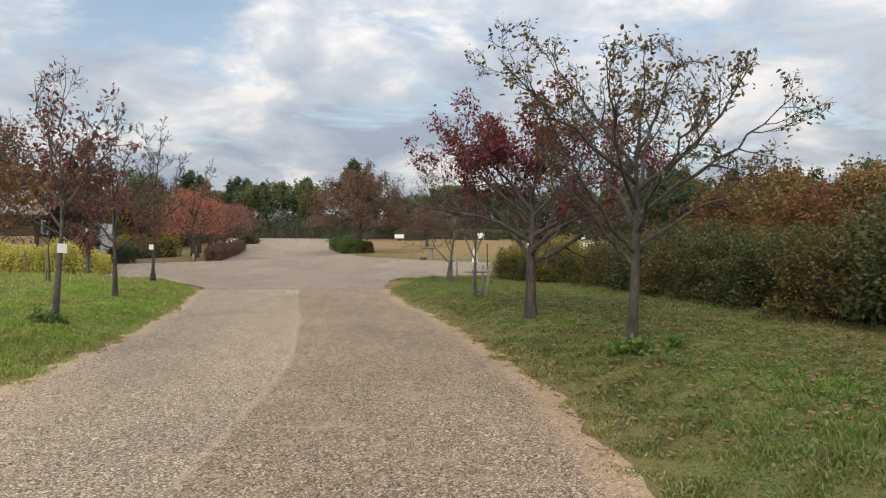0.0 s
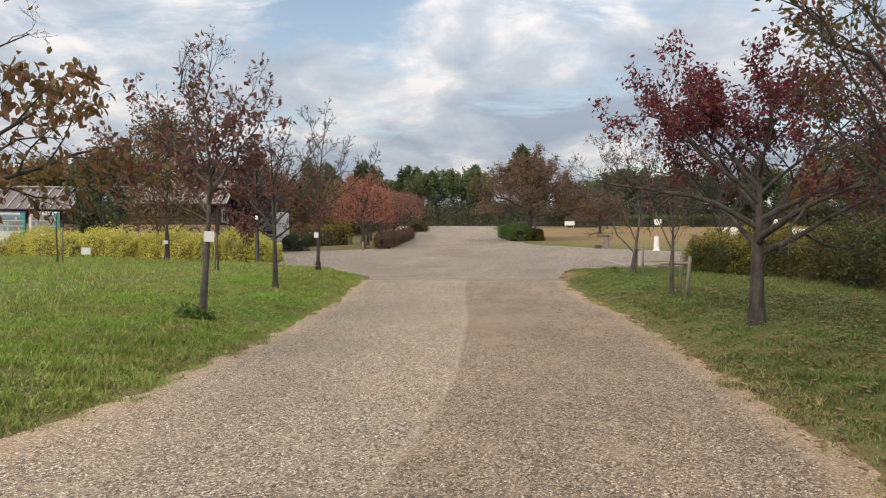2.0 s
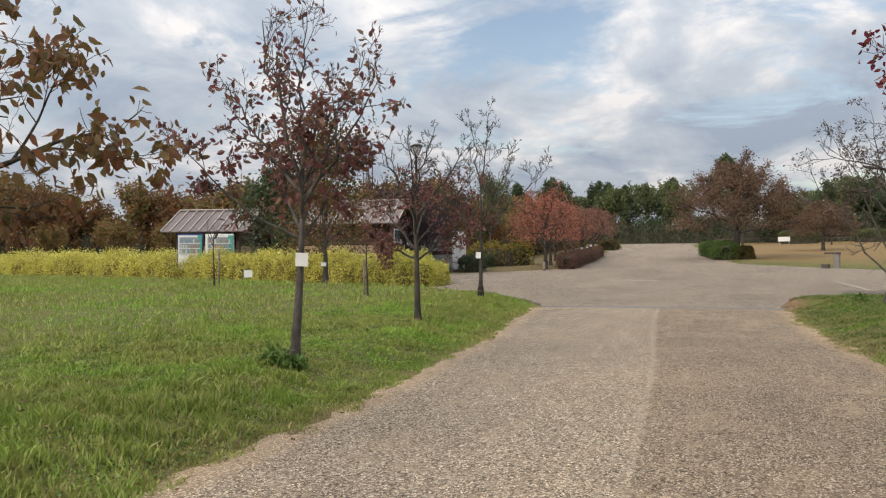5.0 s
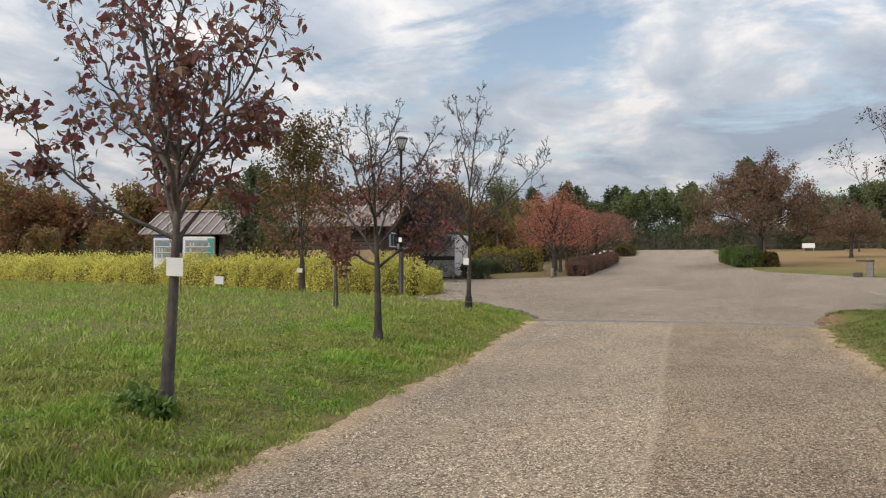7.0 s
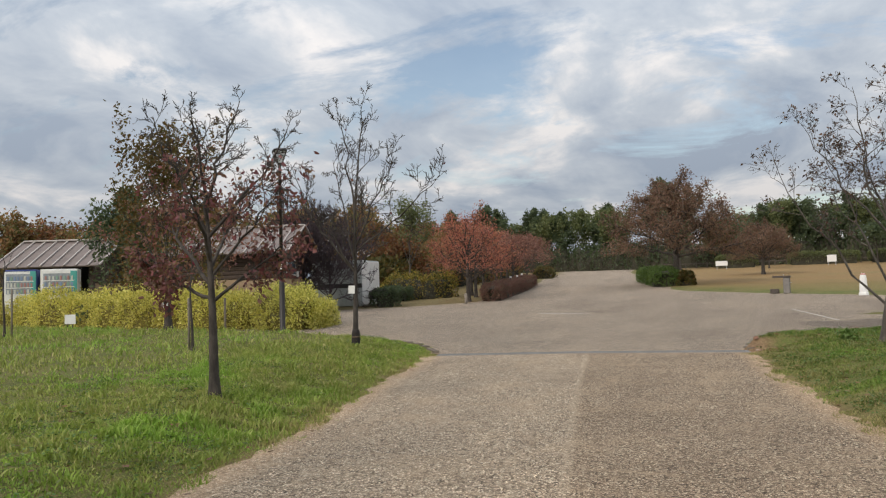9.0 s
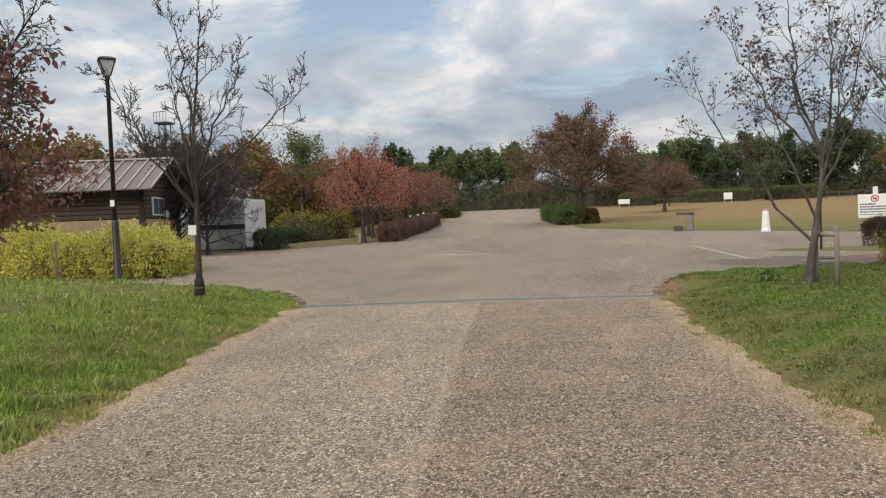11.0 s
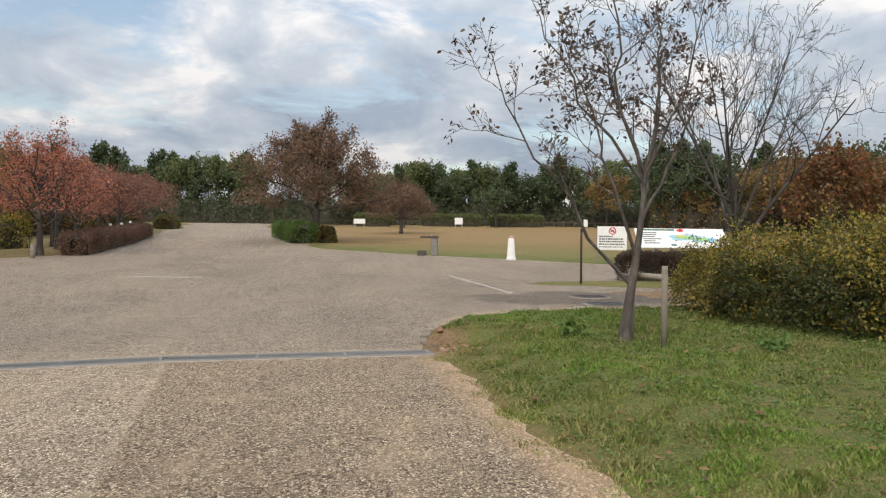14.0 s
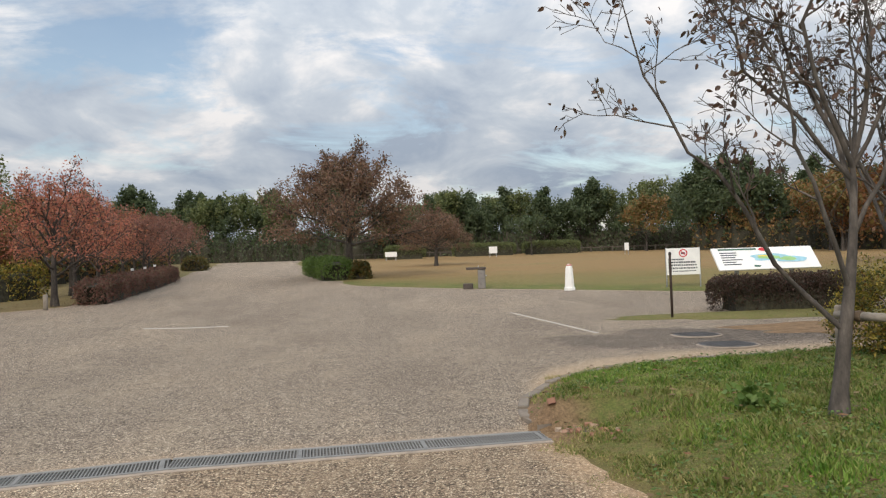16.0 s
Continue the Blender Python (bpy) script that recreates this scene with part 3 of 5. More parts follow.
plaza = strip("road_plaza", np.concatenate([np.arange(-80, -22, 2.0), np.arange(-22, 12, .2), np.arange(12, 81, 3.0)]), np.linspace(0, 1, 60), plaza_place, PLAZA, plaza_edge)
pco = np.empty(len(plaza.data.vertices) * 3, np.float32)
plaza.data.vertices.foreach_get("co", pco)
pco = pco.reshape(-1, 3)
plaza.data.attributes.new("damp", "FLOAT", "POINT").data.foreach_set("value", damp(pco[:, 0], pco[:, 1]).astype(np.float32))
tagged(plaza, "broad worn asphalt plaza with sandy tracks", "road", kind="structure")


def far_place(u, v):
    x0, x1 = np.interp(v, FAR_Y, FAR_L), np.interp(v, FAR_Y, FAR_R)
    y0 = np.interp(x0 + (x1 - x0) * u, HIGH_X, HIGH_Y) - .1
    s = (v - 43.4) / (118 - 43.4)
    return x0 + (x1 - x0) * u, y0 + (118 - y0) * s


tagged(strip("road_avenue", np.linspace(0, 1, 16), np.linspace(43.4, 118, 60), far_place, PLAZA, lambda x, y: x * 0 + .2), "asphalt avenue running on between hedges and trees", "road", kind="structure")


# ---- trees ----
def perp(rng, d):
    v = np.cross(d, rng.normal(size=3))
    return v / (np.linalg.norm(v) + 1e-9)


def grow(rng, H, fork, r0, limbs, spread, kids=(6, 5, 3), lean=(0, 0), up=.12, wig=.10, leader=.55, reach=1.0, fine=.0022, bias=None, R=None, thick=1.0, arms=None, top=None):
    """Trunk, limbs and twigs as tapered tubes; also the places and directions along the outer twigs.
    arms: main limbs as (height on the trunk, x, y, z of the tip), for a trunk of height top."""
    V, F, tips, dirs, marks = [], [], [], [], []

    def branch(p, d, L, r, level):
        n = max(3, 7 - level * 2) if level < 3 else 2
        pts, rad = [p], [r]
        for i in range(n):
            d = d + rng.normal(size=3) * wig * (1.4 if level else .6) + np.array((0, 0, up if level else .0))
            d = d / np.linalg.norm(d)
            p = p + d * L / n
            pts.append(p)
            rad.append(max(fine, r * (1 - .78 * (i + 1) / n)))
        tube_into(V, F, pts, rad, (8, 6, 4, 3, 3)[level])
        if level >= 2 or level == len(kids):
            for i in range(1, len(pts)):
                tips.append(pts[i]), dirs.append(pts[i] - pts[i - 1])
        if level < len(kids):
            fork_off(pts, L, r, level)

    def fork_off(pts, L, r, level):
        for k in range(kids[level]):
            f = (.25 + .75 * (k + rng.uniform(.1, .9)) / kids[level])
            j = min(len(pts) - 2, int(f * (len(pts) - 1)))
            q = pts[j] + (pts[j + 1] - pts[j]) * (f * (len(pts) - 1) - j)
            dd = pts[j + 1] - pts[j]
            dd = dd / np.linalg.norm(dd)
            a = radians(rng.uniform(28, 58))
            branch(q, dd * math.cos(a) + perp(rng, dd) * math.sin(a), L * rng.uniform(.36, .6) * (1.1 - .45 * f), max(fine, r * (1 - .75 * f) * .62), level + 1)

    def arm(q, tip, r):
        """A main limb that leaves the trunk steeply or flat and bends on its way to its tip."""
        n, L = 9, np.linalg.norm(tip - q)
        mid = (q + tip) / 2 + np.array((tip[0] - q[0], tip[1] - q[1], 0)) * .12 + rng.normal(size=3) * .05 * L
        pts, rad = [], []
        for i in range(n + 1):
            t = i / n
            kink = rng.normal(size=3) * .018 * L * math.sin(math.pi * t)
            pts.append(q * (1 - t) ** 2 + mid * 2 * t * (1 - t) + tip * t * t + kink)
            rad.append(max(fine, r * (1 - .82 * t)))
        tube_into(V, F, pts, rad, 7)
        tips.append(pts[-1]), dirs.append(pts[-1] - pts[-2])
        fork_off(pts, L * .62, r, 0)

    n = 8
    top = top or fork + (H - fork) * leader
    pts, rad = [], []
    for i in range(n + 1):
        s = i / n
        pts.append(np.array((lean[0] * s + .03 * math.sin(4 * s + r0 * 90) * s, lean[1] * s + .03 * math.cos(5 * s) * s, top * s)))
        rad.append(r0 * (1.35 - .35 * min(1, s * 8)) * (1 - .72 * s))
    tube_into(V, F, pts, rad, 9)
    phase = rng.uniform(0, 6.28)
    for z0, tx, ty, tz in arms or ():
        marks.append((len(V), len(F)))
        f = min(.97, z0 / top)
        j = min(n - 1, int(f * n))
        arm(pts[j] + (pts[j + 1] - pts[j]) * (f * n - j), np.array((tx, ty, tz)), r0 * thick * rng.uniform(.30, .42))
    for k in range(0 if arms else limbs):
        marks.append((len(V), len(F)))
        f = fork / top + (1 - fork / top) * (k / max(1, limbs - 1)) ** 1.2 * .96
        j = min(n - 1, int(f * n))
        q = pts[j] + (pts[j + 1] - pts[j]) * (f * n - j)
        az = phase + k * 2.4 + rng.uniform(-.3, .3)
        a = radians(spread * rng.uniform(.72, 1.15) * (1.05 - .45 * k / limbs))
        d = np.array((math.cos(az) * math.sin(a), math.sin(az) * math.sin(a), math.cos(a)))
        L = (H - q[2]) / max(.35, math.cos(a)) * rng.uniform(.72, 1.0) * reach
        if bias is not None:
            L *= 1 + bias[2] * (d[0] * bias[0] + d[1] * bias[1])
        L = min(L, H * .75)
        branch(q, d, L, max(.006, r0 * thick * rng.uniform(.34, .5) * (1 - .5 * k / limbs)), 0 if len(kids) > 2 else 1)
    # bring the crown to its height and width
    V, tips = np.array(V), np.array(tips)
    if arms:
        return V, F, tips, np.array(dirs), marks + [(len(V), len(F))]
    kz = (H - fork) / max(.1, np.percentile(tips[:, 2], 99) - fork)
    axis_x, axis_y = lean[0], lean[1]
    kr = 1.0 if R is None else R / np.percentile(np.hypot(tips[:, 0] - axis_x, tips[:, 1] - axis_y), 93)
    for A in (V, tips):
        over = smooth((A[:, 2] - fork * .9) / .4)
        A[:, 2] = np.where(A[:, 2] > fork, fork + (A[:, 2] - fork) * kz, A[:, 2])
        A[:, 0] += (A[:, 0] - axis_x * np.clip(A[:, 2] / H, 0, 1)) * (kr - 1) * over
        A[:, 1] += (A[:, 1] - axis_y * np.clip(A[:, 2] / H, 0, 1)) * (kr - 1) * over
    return V, F, tips, np.array(dirs), marks + [(len(V), len(F))]


def tree(name, seed, m, label, mat, leaves, leaf_mat, size, spec, droop=.5, clump=.06, aspect=.5, low=0.0, group="", pick=None, category="tree", apart=False, dome=None):
    rng = np.random.default_rng(seed)
    V, F, tips, dirs, marks = grow(rng, **spec)
    F = np.array(F)
    root = thing(name, m, label, category, group)
    if apart:
        link_np("trunk", V[:marks[0][0]], F[:marks[0][1]], mat, root, flat=False)
        for (v0, f0), (v1, f1) in zip(marks, marks[1:]):
            link_np("branch", V[v0:v1], F[f0:f1] - v0, mat, root, flat=False)
    else:
        link_np("trunk", V, F, mat, root, flat=False)
    if leaves:
        w = np.ones(len(tips)) if pick is None else np.clip(pick(tips), 0, None)
        w = w * (tips[:, 2] > low)
        i = rng.choice(len(tips), leaves, p=w / w.sum())
        c = tips[i] + rng.normal(size=(leaves, 3)) * clump
        if dome is not None:
            # part of the leaves fills out the crown's rounded shell, in lumps
            rx, z0, rz, share = dome
            d = rng.normal(size=(leaves * 3, 3))
            d /= np.linalg.norm(d, axis=1, keepdims=True)
            d[:, 2] = np.abs(d[:, 2]) * 1.05 - .05
            lump = np.sin(d[:, 0] * 6 + seed) * np.sin(d[:, 1] * 7) + np.sin(d[:, 2] * 9 + d[:, 0] * 5) * .7 + .5 * np.sin(d[:, 0] * 17) * np.sin(d[:, 1] * 15 + d[:, 2] * 11)
            r = (rng.uniform(.45, 1.0, len(d)) ** .5) * (1 + .08 * lump)
            p = np.stack([d[:, 0] * rx * r, d[:, 1] * rx * r, z0 + d[:, 2] * rz * r], 1)[lump > rng.uniform(-1.0, .5, len(d))]
            k = min(len(p), int(leaves * share))
            c[:k] = p[:k]
        LV, LT = leaf_arrays(rng, c, size, droop, aspect, fine=apart, out=dirs[i] / (np.linalg.norm(dirs[i], axis=1, keepdims=True) + 1e-9) * .5)
        link_np("crown", LV, LT, leaf_mat, root)
    return root


def stand(x, y, turn=0.0, s=1.0, sink=.04):
    return pose(x, y, gz(x, y) - sink, 0, 0, turn) @ Matrix.Scale(s, 4)


# cherries along the right verge
tree("cherry_tree", 11, stand(2.29, 8.92), "cherry tree with sparse green and brown leaves, ivy at its foot", BARK, 2300, L_BROWN, .068,
     dict(H=3.9, fork=1.1, r0=.078, limbs=10, spread=68, kids=(8, 6, 4), up=.06, thick=1.0, wig=.17, fine=.0032, top=2.5, lean=(.1, .05),
          arms=((1.06, -1.1, .3, 2.6), (2.1, -1.65, -.3, 3.55), (2.3, -1.0, .4, 3.9), (2.45, .1, -.2, 3.7), (2.4, .75, .5, 3.75), (2.0, 1.25, -.5, 3.45), (1.7, 2.05, .2, 3.2),
                (1.34, 1.78, .5, 2.4), (1.5, .5, -1.5, 2.9), (1.8, -.6, -1.3, 3.3), (1.6, -.3, 1.5, 3.1), (1.9, .7, 1.4, 3.3), (1.25, -1.2, -.8, 2.9))), droop=.5, group="verge cherries", apart=True, low=1.2)
tree("cherry_tree", 5, stand(1.62, 13.5, 60), "cherry tree full of dark maroon autumn leaves", BARK, 12500, L_MAROON, .07,
     dict(H=3.9, fork=1.05, r0=.115, limbs=13, spread=64, kids=(7, 6, 4), up=.07, R=2.25, wig=.15, thick=1.25, fine=.003), droop=.45, group="verge cherries", apart=True, low=1.75,
     pick=lambda p: np.where((np.hypot(p[:, 0], p[:, 1]) > 1.6) & (p[:, 2] < 2.7), 0, 1.0))
tree("cherry_tree", 8, stand(.78, 17.95, 10), "young cherry tree, nearly bare, tied to stakes", BARK_PALE, 90, L_MAROON, .08,
     dict(H=2.9, fork=1.0, r0=.055, limbs=8, spread=36, kids=(6, 4, 2), R=.75), group="verge cherries", apart=True)
tree("cherry_tree", 21, stand(.14, 24.95, -4), "young cherry tree with last dry leaves, tied to stakes", BARK_PALE, 1500, L_DRY, .066,
     dict(H=4.4, fork=.7, r0=.066, limbs=7, spread=42, kids=(8, 6, 4), up=.08, lean=(.27, .1), fine=.003, thick=.95, wig=.14, top=2.05,
          arms=((.68, -1.55, -.1, 3.35), (1.85, -1.05, .2, 3.95), (1.95, -.25, -.2, 4.45), (2.0, .35, .2, 4.35), (1.95, .85, -.2, 4.0), (1.0, -.75, -.3, 3.3), (1.6, .6, .7, 3.5), (1.4, .9, .1, 3.0), (1.7, -.3, .8, 3.8))), droop=.7, clump=.04, group="verge cherries", apart=True, low=1.5)
tree("cherry_tree", 31, stand(3.15, 28.5, 0), "bare cherry tree with upright fanning branches", BARK, 0, L_BROWN, .08,
     dict(H=5.2, fork=.9, r0=.10, limbs=9, spread=46, kids=(7, 6, 4), up=.09, R=2.0, leader=.3, thick=1.25, fine=.004, wig=.14), group="verge cherries", apart=True)
# trees on the left lawn
tree("cherry_tree", 41, stand(-7.4, 7.7, 0), "cherry tree with long arching branches and rust leaves", BARK, 1150, L_OCHRE, .11,
     dict(H=4.0, fork=1.2, r0=.11, limbs=10, spread=66, kids=(6, 5, 4), up=.05, reach=.95, bias=(1, .1, .45), R=2.5, wig=.17, thick=1.2, fine=.003), droop=1.3, clump=.05, group="lawn cherries", apart=True,
     low=1.2, pick=lambda p: (p[:, 0] > .7) * (p[:, 1] > -1.2) * (p[:, 2] < 3.1) * 1.0 + .04)
tree("cherry_tree", 43, stand(-6.58, 12.45, 32), "slim cherry tree with rust and purple leaves and a white tag", BARK_PALE, 2200, L_RUSTPURPLE, .095,
     dict(H=4.3, fork=1.5, r0=.066, limbs=11, spread=54, kids=(7, 6, 4), up=.08, wig=.15, thick=1.0, fine=.003, top=2.35, lean=(.12, 0),
          arms=((1.55, -1.28, -.2, 2.72), (2.1, -.85, .3, 3.5), (2.25, -.32, -.2, 4.1), (2.3, .16, .1, 4.35), (2.2, .85, .2, 3.85), (2.0, 1.05, -.3, 3.45), (1.52, .72, .3, 2.6),
                (1.7, .1, 1.0, 3.1), (1.8, .2, -1.0, 3.2), (1.95, .55, -.7, 3.0), (1.65, -.4, .8, 2.7))), droop=.8, group="lawn cherries", apart=True, low=1.3, pick=lambda p: 4.6 - p[:, 2])
tree("cherry_tree", 47, stand(-7.85, 17.6, 21), "small cherry tree, bare above, red leaves low down", BARK, 2600, L_RUSTPURPLE, .07,
     dict(H=3.7, fork=1.2, r0=.068, limbs=11, spread=60, kids=(8, 6, 4), up=.08, fine=.0036, wig=.17, thick=1.0, top=2.4, lean=(-.06, 0),
          arms=((2.3, .33, .1, 3.7), (2.0, -.6, -.3, 3.45), (1.2, 1.0, .1, 2.0), (1.5, 1.1, -.2, 2.85), (2.0, .85, .4, 3.4), (1.25, -.95, .2, 1.75), (1.4, -.9, .5, 2.7),
                (1.6, .2, 1.0, 2.7), (1.7, .1, -1.0, 2.8), (2.2, -.1, -.4, 3.5))), droop=.8, group="lawn cherries", apart=True, pick=lambda p: 3.0 - p[:, 2])
tree("cherry_tree", 53, stand(-9.2, 23.3, 21), "bare young cherry tree with a dark wrapped foot", BARK, 25, L_MAROON, .08,
     dict(H=4.95, fork=1.4, r0=.06, limbs=11, spread=56, kids=(8, 6, 4), up=.10, fine=.005, wig=.17, thick=1.0, top=2.9, lean=(.02, 0),
          arms=((2.8, -.3, .1, 4.9), (2.85, .27, -.1, 4.95), (1.9, 1.85, .2, 3.5), (1.5, -1.2, -.2, 3.7), (1.7, -.5, .6, 3.9), (2.0, .9, -.4, 3.75), (1.45, .6, .7, 2.6), (1.6, .3, -1.0, 3.1), (1.5, -.7, -.7, 2.9))), group="lawn cherries", apart=True)
tree("cherry_tree", 59, stand(-15.1, 24.35, 0), "leafy brown-green cherry tree before the golden hedge", BARK, 7000, L_BROWN, .10,
     dict(H=5.2, fork=1.0, r0=.09, limbs=12, spread=46, kids=(5, 5, 3), R=1.35), clump=.10, group="lawn cherries", apart=True, low=.9, dome=(1.4, 1.2, 3.4, .45))
tree("sapling", 61, stand(-16.9, 21.4, 0), "thin bare sapling tied to a dark stake", BARK, 0, L_BROWN, .1,
     dict(H=2.2, fork=1.2, r0=.03, limbs=4, spread=30, kids=(3, 2)), group="lawn saplings", apart=True)
tree("sapling", 62, stand(-11.2, 20.9, 0), "thin bare sapling tied to a dark stake", BARK, 14, L_MAROON, .1,
     dict(H=2.0, fork=1.1, r0=.03, limbs=4, spread=32, kids=(3, 2)), group="lawn saplings", apart=True)

# trees beyond the plaza
def umbrella(n, z0, z1, wide, narrow, low, high):
    """Main limbs winding up a trunk: long and flat below, short and steep above."""
    return [(z0 + (z1 - z0) * k / n, (wide + (narrow - wide) * k / n) * math.cos(2.4 * k), (wide + (narrow - wide) * k / n) * math.sin(2.4 * k), low + (high - low) * (k / n) ** .8 + .15 * math.sin(5 * k)) for k in range(n + 1)]


FAR = dict(clump=.22, aspect=.62)
kaki = tree("broad_tree", 71, stand(-6.5, 57.3), "broad domed tree with brick-brown autumn leaves", BARK, 26000, L_KAKI, .125,
            dict(H=6.5, fork=1.5, r0=.24, limbs=18, spread=74, kids=(8, 6, 4), up=.03, thick=.9, fine=.008, top=4.2, lean=(.1, 0), arms=umbrella(18, 1.7, 4.0, 4.5, .8, 2.6, 6.5)), clump=.14, aspect=.6, low=2.0, dome=(4.3, 2.2, 4.1, .35))
copy_thing(kaki, stand(-1.6, 73, 80, .62))
scarlet = tree("cherry_tree", 73, stand(-14.9, 43.95), "spreading cherry tree with scarlet autumn leaves", BARK, 6000, L_SCARLET, .10,
               dict(H=4.5, fork=1.1, r0=.12, limbs=12, spread=62, kids=(7, 6, 3), up=.05, thick=.9, fine=.006, top=2.8, arms=umbrella(13, 1.0, 2.6, 2.25, .7, 2.3, 4.4)), clump=.11, low=1.3, dome=(2.2, 1.7, 2.7, .22), group="avenue cherries")
for x, y, turn, s in ((-16.9, 49.5, 70, .98), (-18.2, 55, 140, .9), (-19.6, 61.5, 230, .95), (-21.6, 68.5, 300, .9), (-23.6, 76, 20, .9)):
    copy_thing(scarlet, stand(x, y, turn, s))
dull = tree("cherry_tree", 74, stand(-15.9, 47.6), "cherry tree with thin purple-brown leaves", BARK, 2900, L_DULL, .13,
            dict(H=3.7, fork=1.0, r0=.10, limbs=11, spread=60, kids=(6, 5, 3), up=.07, R=1.9), clump=.12, group="avenue cherries")
for x, y, turn, s in ((-17.3, 58.4, 70, 1.0), (-19.4, 65, 140, 1.05), (-20.3, 71.5, 250, 1.1), (-23.4, 84, 10, 1.1)):
    copy_thing(dull, stand(x, y, turn, s))
tree("zelkova_tree", 75, stand(-20.1, 48.2), "slim green tree with a thin crown top", BARK_PALE, 3000, L_LIGHTGREEN, .15,
     dict(H=6.0, fork=1.7, r0=.10, limbs=10, spread=40, kids=(5, 4, 3), R=1.25), clump=.16, low=1.6)
tree("conifer_bush", 76, stand(-21.3, 29.0), "dense dark green evergreen beside the log cabin", BARK, 5200, L_GREEN, .17,
     dict(H=4.4, fork=.5, r0=.10, limbs=16, spread=62, kids=(5, 4, 2), up=.04, leader=.85, reach=.55, R=1.25), clump=.16)
bare = tree("bare_tree", 77, stand(-19.1, 38.1), "bare purple-grey tree with a haze of fine twigs", TWIG, 0, L_BROWN, .1,
            dict(H=4.7, fork=.5, r0=.09, limbs=20, spread=64, kids=(8, 7, 5), up=.08, R=2.3, fine=.009), group="bare trees by the cabin")
for x, y, turn, k in ((-20.8, 38.4, 100, 1.05), (-20.2, 36.9, 200, .92)):
    copy_thing(bare, stand(x, y, turn, k))
tree("cherry_tree", 79, stand(-17.7, 27.6), "cherry tree with crimson leaves behind the golden hedge", BARK, 1300, L_DULL, .13,
     dict(H=3.8, fork=1.0, r0=.07, limbs=9, spread=54, kids=(6, 4, 3)), clump=.10, group="lawn cherries", apart=True)

green_a = tree("evergreen_tree", 81, stand(-34, 121), "tall dark evergreen tree in the boundary wood", BARK, 5600, L_GREEN, .36,
               dict(H=9.5, fork=1.4, r0=.20, limbs=16, spread=58, kids=(5, 4, 2), leader=.85, reach=.55, R=3.0), group="boundary wood", **FAR)
green_b = tree("evergreen_tree", 82, stand(2, 112), "dark green tree with a ragged crown in the boundary wood", BARK, 4600, L_GREEN, .34,
               dict(H=8.0, fork=1.2, r0=.18, limbs=13, spread=50, kids=(5, 4, 2), R=2.6), group="boundary wood", **FAR)
light_c = tree("broadleaf_tree", 83, stand(-26, 119), "green broadleaf tree in the boundary wood", BARK, 4600, L_LIGHTGREEN, .34,
               dict(H=8.8, fork=1.6, r0=.18, limbs=13, spread=48, kids=(5, 4, 2), R=2.6), group="boundary wood", **FAR)
brown_d = tree("autumn_tree", 84, stand(-32, 62), "tree with dull brown and olive autumn leaves", BARK, 4000, L_WOODS, .31,
               dict(H=7.0, fork=1.4, r0=.15, limbs=13, spread=56, kids=(5, 4, 2), R=2.9), group="autumn wood", **FAR)
rust_e = tree("autumn_tree", 85, stand(31, 52), "tree with orange-brown autumn leaves", BARK, 4000, L_RUST, .30,
              dict(H=6.6, fork=1.0, r0=.15, limbs=13, spread=60, kids=(5, 4, 2), R=2.9), group="autumn wood", **FAR)
rs = np.random.default_rng(900)


def plant(kinds, x0, y0, x1, y1, n, s0=.85, s1=1.15, jig=2.0):
    for k in range(n):
        f = (k + .5) / n
        x, y = x0 + (x1 - x0) * f + rs.uniform(-jig, jig), y0 + (y1 - y0) * f + rs.uniform(-jig, jig)
        copy_thing(kinds[int(rs.integers(len(kinds)))], stand(x, y, rs.uniform(0, 360), rs.uniform(s0, s1)))


# end of the avenue, field boundary, woods to both sides
copy_thing(green_a, stand(-13.5, 113, 40, 1.22))
plant((green_a, green_a, light_c), -46, 121, -19, 118, 12, .8, 1.1)
plant((green_b, green_a, light_c), -6, 112, 32, 110, 22, .68, .98)
plant((green_b, brown_d), -10, 100, -4, 108, 4, .7, .9)
plant((green_b, brown_d, green_a), 24, 100, 36, 82, 10, .75, 1.0)
plant((brown_d, rust_e, green_b), 29, 80, 44, 58, 12, .8, 1.05)
plant((rust_e, rust_e, brown_d), 22, 56, 36, 34, 11, .7, .95)
plant((rust_e, brown_d), 17, 38, 24, 14, 7, .55, .75)
plant((brown_d, brown_d, brown_d, rust_e), -26, 54, -35, 100, 16, .62, .85)
plant((brown_d, rust_e, brown_d), -27, 50, -62, 42, 16, .75, .95)
plant((brown_d, brown_d, rust_e), -62, 50, -80, 14, 10, .9, 1.2)
plant((brown_d, light_c), -34, 48, -50, 38, 5, .45, .6)


